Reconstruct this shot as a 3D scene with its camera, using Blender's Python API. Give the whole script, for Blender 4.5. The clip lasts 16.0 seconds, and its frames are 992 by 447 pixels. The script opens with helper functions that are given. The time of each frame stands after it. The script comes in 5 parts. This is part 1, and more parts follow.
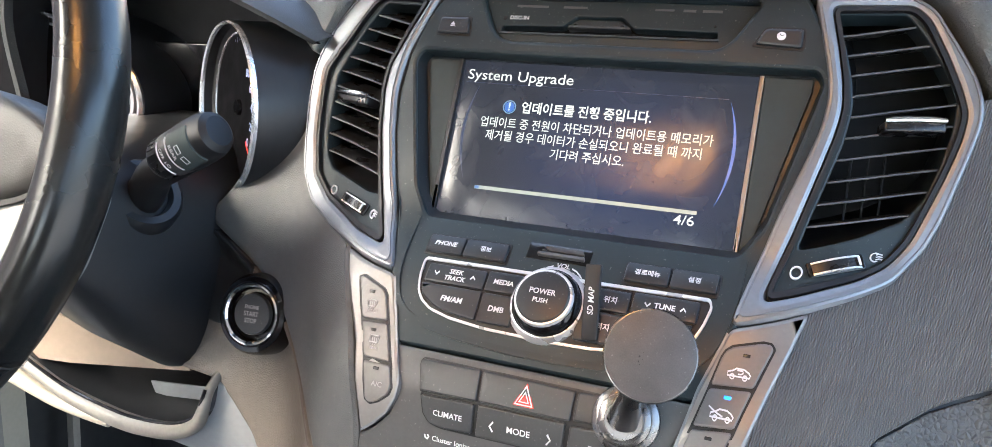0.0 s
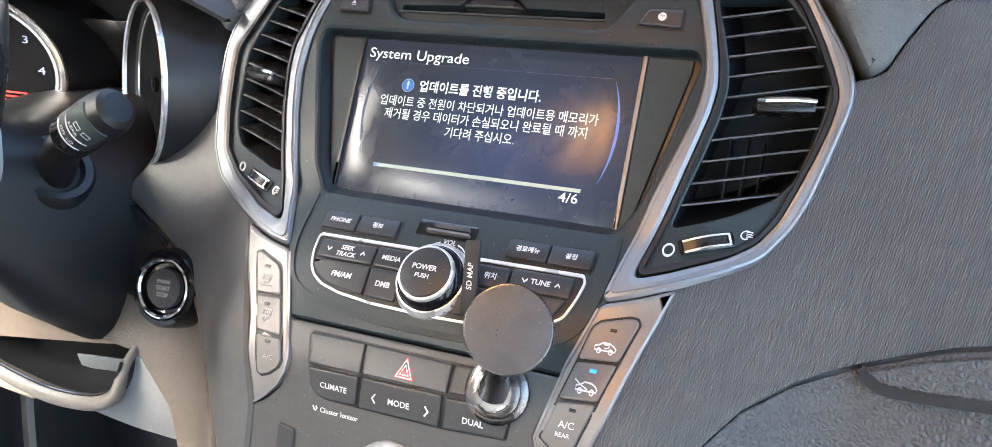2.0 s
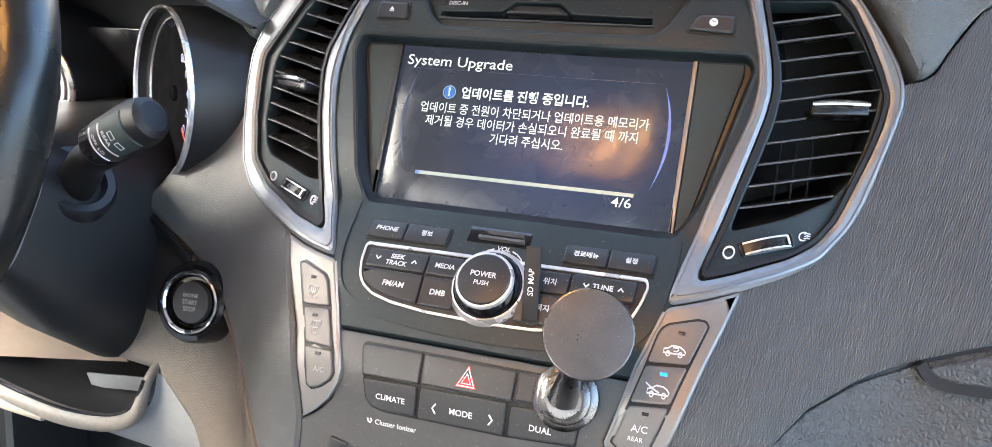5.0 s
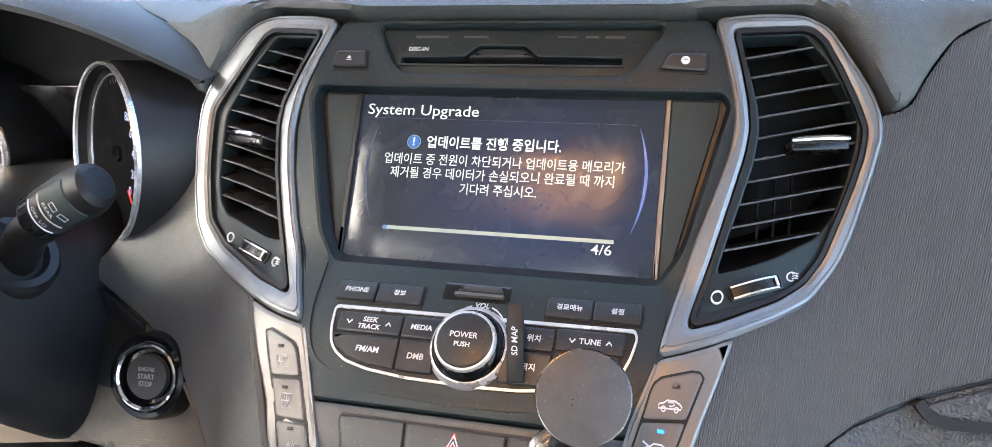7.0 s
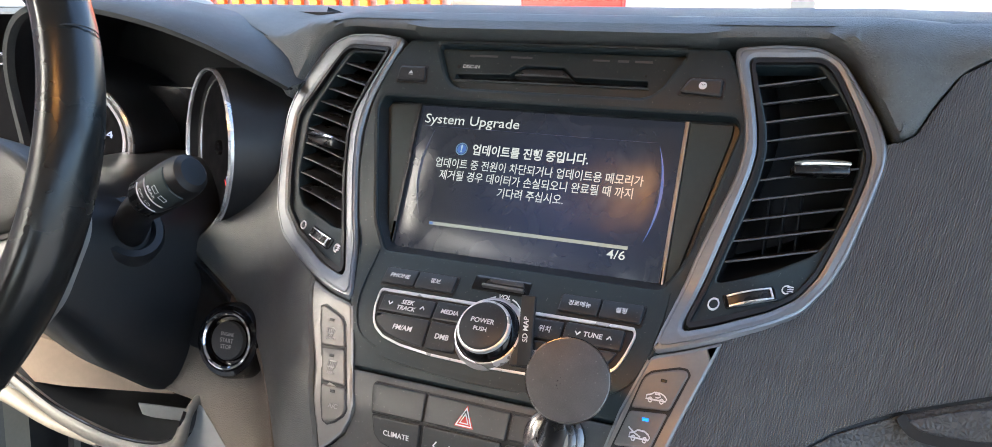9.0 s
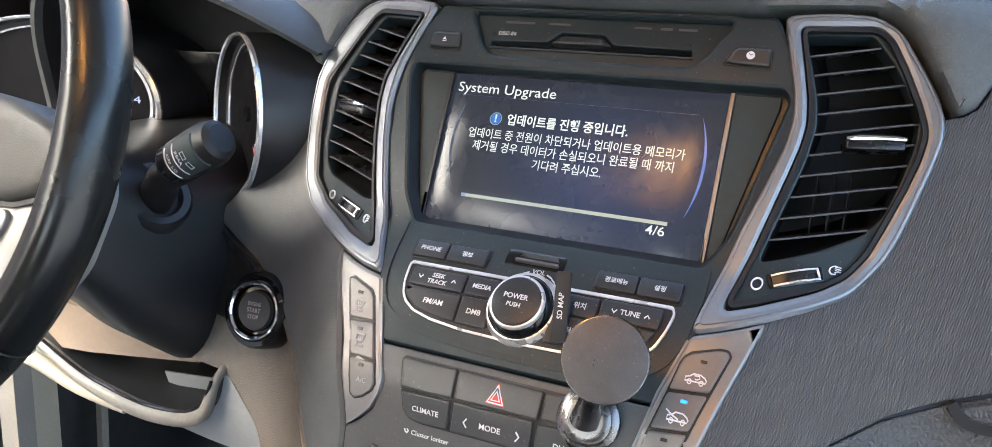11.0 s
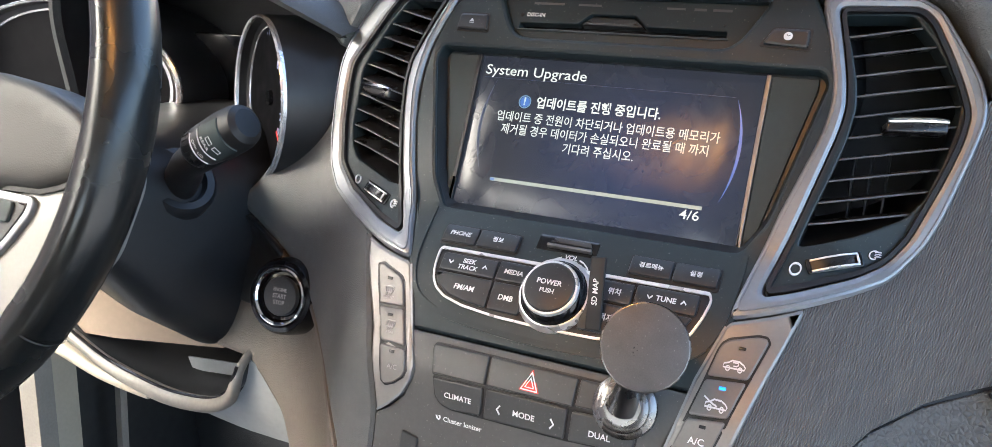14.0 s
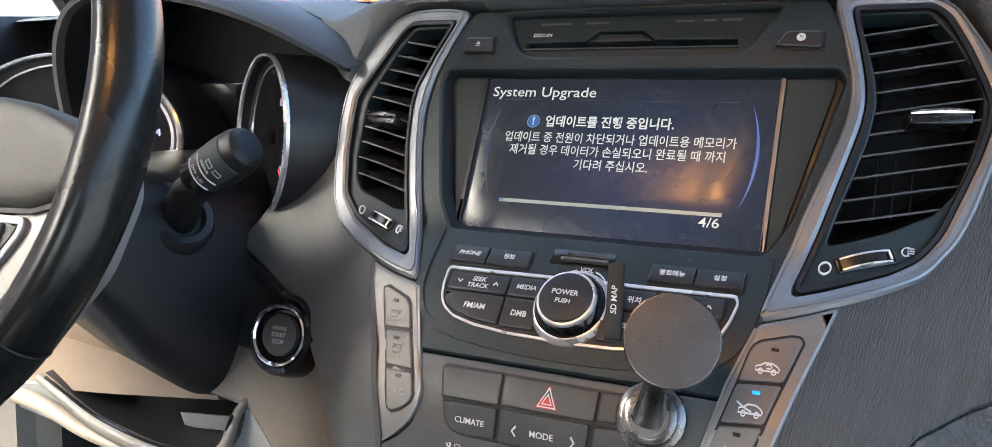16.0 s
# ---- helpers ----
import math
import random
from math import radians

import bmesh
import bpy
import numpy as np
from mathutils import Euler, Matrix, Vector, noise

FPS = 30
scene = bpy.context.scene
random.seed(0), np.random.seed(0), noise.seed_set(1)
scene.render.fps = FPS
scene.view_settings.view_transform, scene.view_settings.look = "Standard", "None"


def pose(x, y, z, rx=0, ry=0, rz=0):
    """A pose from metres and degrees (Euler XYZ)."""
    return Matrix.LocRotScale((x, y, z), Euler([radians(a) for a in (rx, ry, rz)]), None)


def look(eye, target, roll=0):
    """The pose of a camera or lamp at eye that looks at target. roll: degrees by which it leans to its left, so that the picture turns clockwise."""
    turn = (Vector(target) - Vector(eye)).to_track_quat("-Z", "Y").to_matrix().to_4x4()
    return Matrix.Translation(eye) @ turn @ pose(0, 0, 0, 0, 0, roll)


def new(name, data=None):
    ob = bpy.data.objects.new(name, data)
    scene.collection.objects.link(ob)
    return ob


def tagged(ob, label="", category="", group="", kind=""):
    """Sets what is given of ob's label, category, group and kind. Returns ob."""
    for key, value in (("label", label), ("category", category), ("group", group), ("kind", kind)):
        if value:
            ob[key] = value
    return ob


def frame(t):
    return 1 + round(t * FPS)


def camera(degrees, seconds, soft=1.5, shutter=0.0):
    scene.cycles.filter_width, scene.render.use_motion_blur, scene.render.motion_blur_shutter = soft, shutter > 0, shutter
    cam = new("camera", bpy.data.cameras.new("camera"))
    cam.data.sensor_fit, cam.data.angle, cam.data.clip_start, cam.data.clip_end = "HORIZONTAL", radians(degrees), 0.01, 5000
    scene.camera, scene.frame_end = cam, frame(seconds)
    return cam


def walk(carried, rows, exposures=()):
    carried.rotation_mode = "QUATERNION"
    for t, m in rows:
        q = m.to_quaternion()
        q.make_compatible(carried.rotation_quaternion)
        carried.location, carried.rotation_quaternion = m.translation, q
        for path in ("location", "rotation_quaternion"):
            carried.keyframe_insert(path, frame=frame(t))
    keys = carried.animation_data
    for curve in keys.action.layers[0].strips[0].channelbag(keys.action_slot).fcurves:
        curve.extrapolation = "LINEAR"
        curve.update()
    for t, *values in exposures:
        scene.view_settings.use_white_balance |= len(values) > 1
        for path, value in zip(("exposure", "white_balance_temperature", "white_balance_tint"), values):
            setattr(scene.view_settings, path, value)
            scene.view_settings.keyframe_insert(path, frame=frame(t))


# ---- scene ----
cam = camera(59.7, 16.0, soft=0.8)
PATH = [
    (0, (0.151, -0.473, 1.22), (-0.627, 1.256, 0.585), -0.3),
    (0.5, (0.139, -0.466, 1.223), (-0.638, 1.266, 0.594), -5.5),
    (1, (0.137, -0.463, 1.236), (-0.618, 1.274, 0.595), -3.5),
    (1.5, (0.167, -0.462, 1.225), (-0.588, 1.269, 0.569), -0.3),
    (2, (0.212, -0.455, 1.222), (-0.559, 1.26, 0.539), -0.0),
    (2.5, (0.183, -0.461, 1.221), (-0.563, 1.263, 0.536), -2.8),
    (3, (0.127, -0.483, 1.229), (-0.458, 1.304, 0.548), -3.8),
    (3.5, (0.127, -0.479, 1.234), (-0.431, 1.318, 0.556), -3.2),
    (4, (0.125, -0.481, 1.238), (-0.415, 1.321, 0.558), -2.0),
    (4.2, (0.133, -0.485, 1.227), (-0.425, 1.314, 0.557), -0.8),
    (6.5, (0.163, -0.457, 1.215), (-0.592, 1.281, 0.574), -1.1),
    (7, (0.132, -0.457, 1.227), (-0.414, 1.369, 0.62), -1.5),
    (7.5, (0.102, -0.458, 1.226), (-0.332, 1.403, 0.637), -1.7),
    (8, (0.102, -0.455, 1.224), (-0.321, 1.408, 0.634), -1.7),
    (8.5, (0.159, -0.485, 1.242), (-0.551, 1.296, 0.675), -1.8),
    (9, (0.205, -0.489, 1.238), (-0.617, 1.239, 0.658), -0.7),
    (9.5, (0.206, -0.481, 1.236), (-0.628, 1.233, 0.629), 0.0),
    (10, (0.202, -0.478, 1.234), (-0.643, 1.226, 0.617), 0.1),
    (12.5, (0.182, -0.478, 1.233), (-0.695, 1.191, 0.563), -0.7),
    (13, (0.179, -0.478, 1.233), (-0.695, 1.191, 0.561), -0.5),
    (13.5, (0.178, -0.479, 1.234), (-0.695, 1.19, 0.559), -0.5),
    (14, (0.176, -0.479, 1.234), (-0.692, 1.189, 0.551), -0.6),
    (14.5, (0.179, -0.477, 1.233), (-0.688, 1.19, 0.548), -0.6),
    (15, (0.181, -0.478, 1.232), (-0.686, 1.192, 0.553), -0.8),
    (15.5, (0.187, -0.481, 1.219), (-0.702, 1.237, 0.712), -1.1),
    (16, (0.167, -0.479, 1.174), (-0.727, 1.257, 0.741), -1.4),
]
walk(cam, [(t, look(eye, target, roll)) for t, eye, target, roll in PATH], [(t, e + .35, 6250, 3) for t, e in ((0, 3.35), (0.5, 3.35), (2, 3.5), (4, 3.5), (7, 3.3), (8, 3.08), (8.5, 2.92), (9, 2.7), (10, 2.96), (12.5, 3.1), (15, 3.1), (15.5, 3.0), (16, 2.7))])

# ---- world, sun and exposure ----
SUN_EL, SUN_AZ = 38.0, 222.0
LAMP = 13.0
world = bpy.data.worlds.new("world")
scene.world = world
world.use_nodes = True
wn = world.node_tree
sky = wn.nodes.new("ShaderNodeTexSky")
sky.sky_type = "NISHITA"
sky.sun_disc = False
sky.sun_elevation, sky.sun_rotation = radians(SUN_EL), radians(SUN_AZ)
sky.dust_density, sky.air_density = 4.0, 0.8
wn.links.new(sky.outputs[0], wn.nodes["Background"].inputs[0])
wn.nodes["Background"].inputs[1].default_value = 0.15
sun_data = bpy.data.lights.new("sun", "SUN")
sun_data.energy, sun_data.angle, sun_data.color = 0.6, radians(50), (1.0, 0.92, 0.82)
sun = new("sun", sun_data)
el, az = radians(SUN_EL), radians(SUN_AZ)
sun.rotation_euler = Vector((math.sin(az) * math.cos(el), math.cos(az) * math.cos(el), math.sin(el))).to_track_quat("Z", "Y").to_euler()


# ---- materials ----
def mat(name, color, rough=0.5, metal=0.0, spec=0.5, vary=0.12, scale=60.0, bump=None, coat=0.0, emit=None, power=0.0, smudge=0.08, dust=0.0):
    """A surface with colour and gloss variation at two scales. bump: (kind, size in metres, depth in metres)."""
    m = bpy.data.materials.new(name)
    m.use_nodes = True
    nt = m.node_tree
    b = nt.nodes["Principled BSDF"]
    b.inputs["Base Color"].default_value = (*color, 1)
    b.inputs["Roughness"].default_value = rough
    b.inputs["Metallic"].default_value = metal
    b.inputs["Specular IOR Level"].default_value = spec
    b.inputs["Coat Weight"].default_value = coat
    if emit:
        b.inputs["Emission Color"].default_value = (*emit, 1)
        b.inputs["Emission Strength"].default_value = power
    tc = nt.nodes.new("ShaderNodeTexCoord")

    def noise_node(s, detail=4.0):
        n = nt.nodes.new("ShaderNodeTexNoise")
        n.inputs["Scale"].default_value, n.inputs["Detail"].default_value = s, detail
        nt.links.new(tc.outputs["Object"], n.inputs["Vector"])
        return n

    if vary:
        n1, n2 = noise_node(scale), noise_node(scale * 14)
        mix = nt.nodes.new("ShaderNodeMath")
        mix.operation = "ADD"
        nt.links.new(n1.outputs[0], mix.inputs[0])
        nt.links.new(n2.outputs[0], mix.inputs[1])
        ramp = nt.nodes.new("ShaderNodeMapRange")
        ramp.inputs["From Min"].default_value, ramp.inputs["From Max"].default_value = 0.6, 1.4
        ramp.inputs["To Min"].default_value, ramp.inputs["To Max"].default_value = 1 - vary, 1 + vary
        nt.links.new(mix.outputs[0], ramp.inputs["Value"])
        mul = nt.nodes.new("ShaderNodeVectorMath")
        mul.operation = "SCALE"
        mul.inputs[0].default_value = color
        nt.links.new(ramp.outputs[0], mul.inputs["Scale"])
        nt.links.new(mul.outputs[0], b.inputs["Base Color"])
        if dust:
            n3 = noise_node(700.0, 2.0)
            dr = nt.nodes.new("ShaderNodeMapRange")
            dr.inputs["From Min"].default_value, dr.inputs["From Max"].default_value = 0.68, 0.76
            dr.inputs["To Min"].default_value, dr.inputs["To Max"].default_value = 0.0, dust
            nt.links.new(n3.outputs[0], dr.inputs["Value"])
            dm = nt.nodes.new("ShaderNodeMixRGB")
            dm.inputs[2].default_value = (0.35, 0.34, 0.32, 1)
            nt.links.new(dr.outputs[0], dm.inputs[0])
            nt.links.new(mul.outputs[0], dm.inputs[1])
            nt.links.new(dm.outputs[0], b.inputs["Base Color"])
        rr = nt.nodes.new("ShaderNodeMapRange")
        rr.inputs["From Min"].default_value, rr.inputs["From Max"].default_value = 0.3, 0.7
        rr.inputs["To Min"].default_value, rr.inputs["To Max"].default_value = max(0.03, rough - smudge), min(1, rough + smudge)
        nt.links.new(n1.outputs[0], rr.inputs["Value"])
        nt.links.new(rr.outputs[0], b.inputs["Roughness"])
    if bump:
        kind, size, depth = bump
        if kind == "leather":
            h = nt.nodes.new("ShaderNodeTexVoronoi")
            h.feature = "DISTANCE_TO_EDGE"
            h.inputs["Scale"].default_value = 1 / size
            warp = noise_node(0.35 / size)
            add = nt.nodes.new("ShaderNodeMixRGB")
            add.inputs[0].default_value = 0.0012
            add.blend_type = "ADD"
            nt.links.new(tc.outputs["Object"], add.inputs[1])
            nt.links.new(warp.outputs[1], add.inputs[2])
            nt.links.new(add.outputs[0], h.inputs["Vector"])
            out = h.outputs["Distance"]
        elif kind == "weave":
            mp = nt.nodes.new("ShaderNodeMapping")
            mp.inputs["Rotation"].default_value = (0, radians(-32), 0)
            mp.inputs["Scale"].default_value = (1, 0.3, 0.3)
            nt.links.new(tc.outputs["Object"], mp.inputs["Vector"])
            h = nt.nodes.new("ShaderNodeTexWave")
            h.bands_direction = "X"
            h.inputs["Scale"].default_value, h.inputs["Distortion"].default_value = 0.314 / size, 1.1
            h.inputs["Detail"].default_value, h.inputs["Detail Scale"].default_value = 3.0, 0.8
            nt.links.new(mp.outputs[0], h.inputs["Vector"])
            out = h.outputs[1]
        elif kind == "brushed":
            mp = nt.nodes.new("ShaderNodeMapping")
            mp.inputs["Scale"].default_value = (1, 1, 0.05)
            nt.links.new(tc.outputs["Object"], mp.inputs["Vector"])
            h = nt.nodes.new("ShaderNodeTexNoise")
            h.inputs["Scale"].default_value = 1 / size
            nt.links.new(mp.outputs[0], h.inputs["Vector"])
            out = h.outputs[0]
        else:
            out = noise_node(1 / size, 3.0).outputs[0]
        bp = nt.nodes.new("ShaderNodeBump")
        bp.inputs["Strength"].default_value, bp.inputs["Distance"].default_value = 1.0, depth
        nt.links.new(out, bp.inputs["Height"])
        nt.links.new(bp.outputs[0], b.inputs["Normal"])
    return m


M = dict(
    weave=mat("dash_weave", (0.074, 0.078, 0.080), 0.50, bump=("weave", 0.0010, 0.0004), vary=0.14, scale=12, dust=0.3),
    leather=mat("dash_leather", (0.046, 0.050, 0.051), 0.55, bump=("leather", 0.0017, 0.00035), vary=0.12, scale=15, dust=0.3),
    flank=mat("driver_flank_grain", (0.074, 0.077, 0.078), 0.48, bump=("leather", 0.0012, 0.00022), vary=0.14, scale=14, dust=0.3),
    # lighter copy of the dash leather; skylight from the windscreen is in its colour
    skylit_pad=mat("dash_leather_skylit", (0.095, 0.104, 0.102), 0.55, bump=("leather", 0.0017, 0.00045), vary=0.14, scale=15, dust=0.3),
    nubby=mat("glovebox_grain", (0.066, 0.069, 0.071), 0.5, bump=("leather", 0.0030, 0.0015), vary=0.12, scale=15),
    taupe=mat("driver_leather", (0.112, 0.094, 0.077), 0.55, bump=("leather", 0.0019, 0.0004), vary=0.14, scale=14, dust=0.3),
    panel=mat("radio_panel_paint", (0.014, 0.024, 0.028), 0.50, spec=0.4, bump=("fine", 0.0004, 0.00001), vary=0.1, scale=30, dust=0.3),
    lower=mat("climate_panel_paint", (0.072, 0.073, 0.073), 0.45, bump=("fine", 0.0004, 0.00001), vary=0.1, scale=30, dust=0.3),
    key=mat("key_plastic", (0.017, 0.021, 0.025), 0.40, bump=("fine", 0.0004, 0.000008), vary=0.14, scale=50, dust=0.3),
    keylow=mat("climate_key_plastic", (0.040, 0.042, 0.043), 0.42, bump=("fine", 0.0004, 0.000008), vary=0.14, scale=50, dust=0.3),
    black=mat("black_plastic", (0.005, 0.005, 0.006), 0.55, vary=0.2),
    slat=mat("slat_plastic", (0.010, 0.010, 0.011), 0.30, vary=0.12, dust=0.3),
    # paler than the black slats: the highlight on their noses as a colour
    slatglint=mat("slat_edge_glint", (0.085, 0.085, 0.088), 0.42, vary=0.2, scale=90),
    gloss=mat("piano_black", (0.006, 0.006, 0.007), 0.12, vary=0.2, smudge=0.05),
    plate=mat("screen_side_plate", (0.046, 0.058, 0.058), 0.55, spec=0.2, vary=0.08, scale=20),
    satin=mat("satin_silver", (0.25, 0.262, 0.278), 0.47, 0.70, bump=("brushed", 0.0005, 0.000006), vary=0.08, scale=25),
    strip=mat("silver_paint", (0.25, 0.240, 0.230), 0.48, 0.75, bump=("fine", 0.0004, 0.000006), vary=0.06, scale=30, dust=0.3),
    stripkey=mat("silver_key", (0.19, 0.182, 0.175), 0.52, 0.7, vary=0.07, scale=40),
    chrome=mat("chrome", (0.72, 0.72, 0.73), 0.1, 1.0, vary=0.05, smudge=0.04),
    skirt=mat("satin_skirt", (0.66, 0.66, 0.67), 0.3, 0.7, vary=0.06, scale=40),
    bezelring=mat("gauge_bezel", (0.72, 0.73, 0.75), 0.24, 0.75, vary=0.05, smudge=0.05),
    steel=mat("nickel", (0.21, 0.197, 0.188), 0.27, 1.0, vary=0.06, smudge=0.06),
    disc=mat("worn_rubber_disc", (0.075, 0.068, 0.066), 0.5, bump=("fine", 0.0006, 0.00003), vary=0.25, scale=120, dust=0.3),
    rim=mat("rim_leather", (0.008, 0.009, 0.009), 0.25, bump=("leather", 0.0015, 0.00003), vary=0.2, scale=20),
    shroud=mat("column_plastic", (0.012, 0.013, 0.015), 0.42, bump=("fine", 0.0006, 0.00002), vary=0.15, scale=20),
    hubpad=mat("airbag_pad", (0.030, 0.030, 0.027), 0.55, bump=("leather", 0.0016, 0.00012), vary=0.12, scale=20),
    spoke=mat("spoke_silver", (0.25, 0.246, 0.235), 0.42, 0.5, vary=0.06, scale=25),
    liptaupe=mat("tray_lip_plastic", (0.175, 0.158, 0.138), 0.45, bump=("fine", 0.0008, 0.00003), vary=0.16, scale=25),
    tan=mat("tan_plastic", (0.20, 0.148, 0.105), 0.5, bump=("fine", 0.0008, 0.00003), vary=0.08, scale=15),
    beige=mat("beige_plastic", (0.30, 0.26, 0.205), 0.42, bump=("fine", 0.0008, 0.00002), vary=0.08, scale=15),
    bluegrey=mat("pale_grey_plastic", (0.24, 0.25, 0.26), 0.5, bump=("fine", 0.0008, 0.00003), vary=0.08, scale=15),
    carpet=mat("carpet", (0.012, 0.012, 0.013), 0.95, bump=("fine", 0.002, 0.0008), vary=0.3, scale=60),
    white=mat("white_print", (0.72, 0.73, 0.74), 0.5, vary=0.04),
    faint=mat("grey_print", (0.085, 0.085, 0.088), 0.5, vary=0.05),
    dimwhite=mat("worn_print", (0.36, 0.35, 0.34), 0.5, vary=0.08),
    silverline=mat("silver_line", (0.76, 0.77, 0.78), 0.32, 0.55, vary=0.04),
    red=mat("red_print", (0.55, 0.03, 0.02), 0.4, vary=0.08),
    dial=mat("dial_black", (0.003, 0.003, 0.004), 0.6, spec=0.05, vary=0.2),
    headliner=mat("headliner_fabric", (0.50, 0.48, 0.44), 0.9, bump=("fine", 0.001, 0.0003), vary=0.06, scale=10),
    seat=mat("seat_leather", (0.10, 0.09, 0.08), 0.5, bump=("leather", 0.003, 0.0002), vary=0.1, scale=8),
    concrete=mat("yard_concrete", (0.34, 0.335, 0.32), 0.9, bump=("fine", 0.01, 0.004), vary=0.2, scale=1.5),
    orange=mat("orange_paint", (0.85, 0.13, 0.012), 0.45, vary=0.07, scale=2),
    pinkgrey=mat("pinkish_panel", (0.42, 0.30, 0.25), 0.6, vary=0.1, scale=1.5),
    cream=mat("cream_wall", (0.72, 0.68, 0.56), 0.8, vary=0.06, scale=1.5),
    redpaint=mat("red_paint", (0.55, 0.02, 0.015), 0.4, vary=0.08, scale=2),
    whitepaint=mat("white_paint", (0.8, 0.8, 0.8), 0.5, vary=0.04, scale=2),
    bluepaint=mat("blue_paint", (0.04, 0.12, 0.55), 0.5, vary=0.05, scale=2),
    led=mat("blue_led", (0.02, 0.1, 0.5), 0.3, emit=(0.01, 0.14, 1.0), power=0.5, vary=0),
    leddark=mat("led_off", (0.02, 0.02, 0.02), 0.25, vary=0),
    scrwhite=mat("lit_white", (0.05, 0.05, 0.05), 0.3, emit=(0.86, 0.88, 0.84), power=0.098, vary=0),
    scrgrey=mat("lit_grey", (0.05, 0.05, 0.05), 0.3, emit=(0.66, 0.70, 0.62), power=0.066, vary=0),
    scrblue=mat("lit_blue", (0.02, 0.02, 0.03), 0.3, emit=(0.02, 0.19, 0.72), power=0.078, vary=0),
    scrdim=mat("lit_dim_blue", (0.02, 0.02, 0.03), 0.3, emit=(0.08, 0.12, 0.26), power=0.041, vary=0),
    scrcyan=mat("lit_pale_blue", (0.02, 0.02, 0.03), 0.3, emit=(0.30, 0.50, 0.72), power=0.074, vary=0),
    gaugewhite=mat("gauge_lettering", (0.25, 0.28, 0.45), 0.4, emit=(0.40, 0.45, 0.7), power=0.09, vary=0),
    gaugered=mat("gauge_red", (0.6, 0.03, 0.02), 0.4, emit=(0.9, 0.03, 0.02), power=0.18, vary=0),
)


def screen_material():
    m = bpy.data.materials.new("lit_display")
    m.use_nodes = True
    nt = m.node_tree
    b = nt.nodes["Principled BSDF"]
    b.inputs["Base Color"].default_value = (0.006, 0.006, 0.008, 1)
    b.inputs["Roughness"].default_value = 0.3
    b.inputs["Specular IOR Level"].default_value = 0.36
    tc = nt.nodes.new("ShaderNodeTexCoord")
    # a soft blue glow over the middle right of the picture, darker to its edges
    mp = nt.nodes.new("ShaderNodeMapping")
    mp.inputs["Location"].default_value = (-0.02 / 0.085, 0, 0.012 / 0.06)
    mp.inputs["Scale"].default_value = (1 / 0.085, 1 / 0.085, 1 / 0.06)
    nt.links.new(tc.outputs["Object"], mp.inputs["Vector"])
    g = nt.nodes.new("ShaderNodeTexGradient")
    g.gradient_type = "SPHERICAL"
    nt.links.new(mp.outputs[0], g.inputs[0])
    ramp = nt.nodes.new("ShaderNodeValToRGB")
    # base emission lifted to a greyish haze, in place of glare on the glass
    ramp.color_ramp.elements[0].color = (0.017, 0.019, 0.027, 1)
    ramp.color_ramp.elements[1].color = (0.020, 0.030, 0.070, 1)
    nt.links.new(g.outputs[1], ramp.inputs[0])
    nt.links.new(ramp.outputs[0], b.inputs["Emission Color"])
    b.inputs["Emission Strength"].default_value = 0.18
    n = nt.nodes.new("ShaderNodeTexNoise")
    n.inputs["Scale"].default_value, n.inputs["Detail"].default_value = 45, 6
    nt.links.new(tc.outputs["Object"], n.inputs["Vector"])
    rr = nt.nodes.new("ShaderNodeMapRange")
    rr.inputs["From Min"].default_value, rr.inputs["From Max"].default_value = 0.3, 0.7
    rr.inputs["To Min"].default_value, rr.inputs["To Max"].default_value = 0.16, 0.27
    nt.links.new(n.outputs[0], rr.inputs["Value"])
    nt.links.new(rr.outputs[0], b.inputs["Roughness"])
    # dust and finger smears that dull the glass
    smear = nt.nodes.new("ShaderNodeTexNoise")
    smear.inputs["Scale"].default_value, smear.inputs["Detail"].default_value, smear.inputs["Distortion"].default_value = 32, 9, 1.2
    nt.links.new(tc.outputs["Object"], smear.inputs["Vector"])
    film = nt.nodes.new("ShaderNodeValToRGB")
    film.color_ramp.elements[0].position, film.color_ramp.elements[1].position = 0.46, 0.72
    film.color_ramp.elements[0].color, film.color_ramp.elements[1].color = (0.005, 0.005, 0.007, 1), (0.020, 0.020, 0.022, 1)
    nt.links.new(smear.outputs[0], film.inputs[0])
    nt.links.new(film.outputs[0], b.inputs["Base Color"])
    return m


M["screen"] = screen_material()


# ---- building helpers ----
def finish(me, material, sharp=32):
    me.materials.append(material)
    for p in me.polygons:
        p.use_smooth = True
    me.set_sharp_from_angle(angle=radians(sharp))
    return me


def thing(name, place, label, category, kind="", group=""):
    ob = new(name)
    ob.empty_display_size = 0.02
    ob.location = place
    return tagged(ob, label, category, group, kind)


def base_of(ob):
    p = Vector((0, 0, 0))
    while ob:
        p += ob.location
        ob = ob.parent
    return p


def part(name, bm, material, parent, label="", sharp=32):
    """Links a bmesh, whose points are in the world's metres, as one mesh under a thing or a part."""
    me = bpy.data.meshes.new(name)
    if parent:
        bmesh.ops.translate(bm, verts=bm.verts, vec=-base_of(parent))
    bmesh.ops.recalc_face_normals(bm, faces=bm.faces)
    bm.to_mesh(me)
    bm.free()
    finish(me, material, sharp)
    ob = new(name, me)
    ob.parent = parent
    return tagged(ob, label) if label else ob


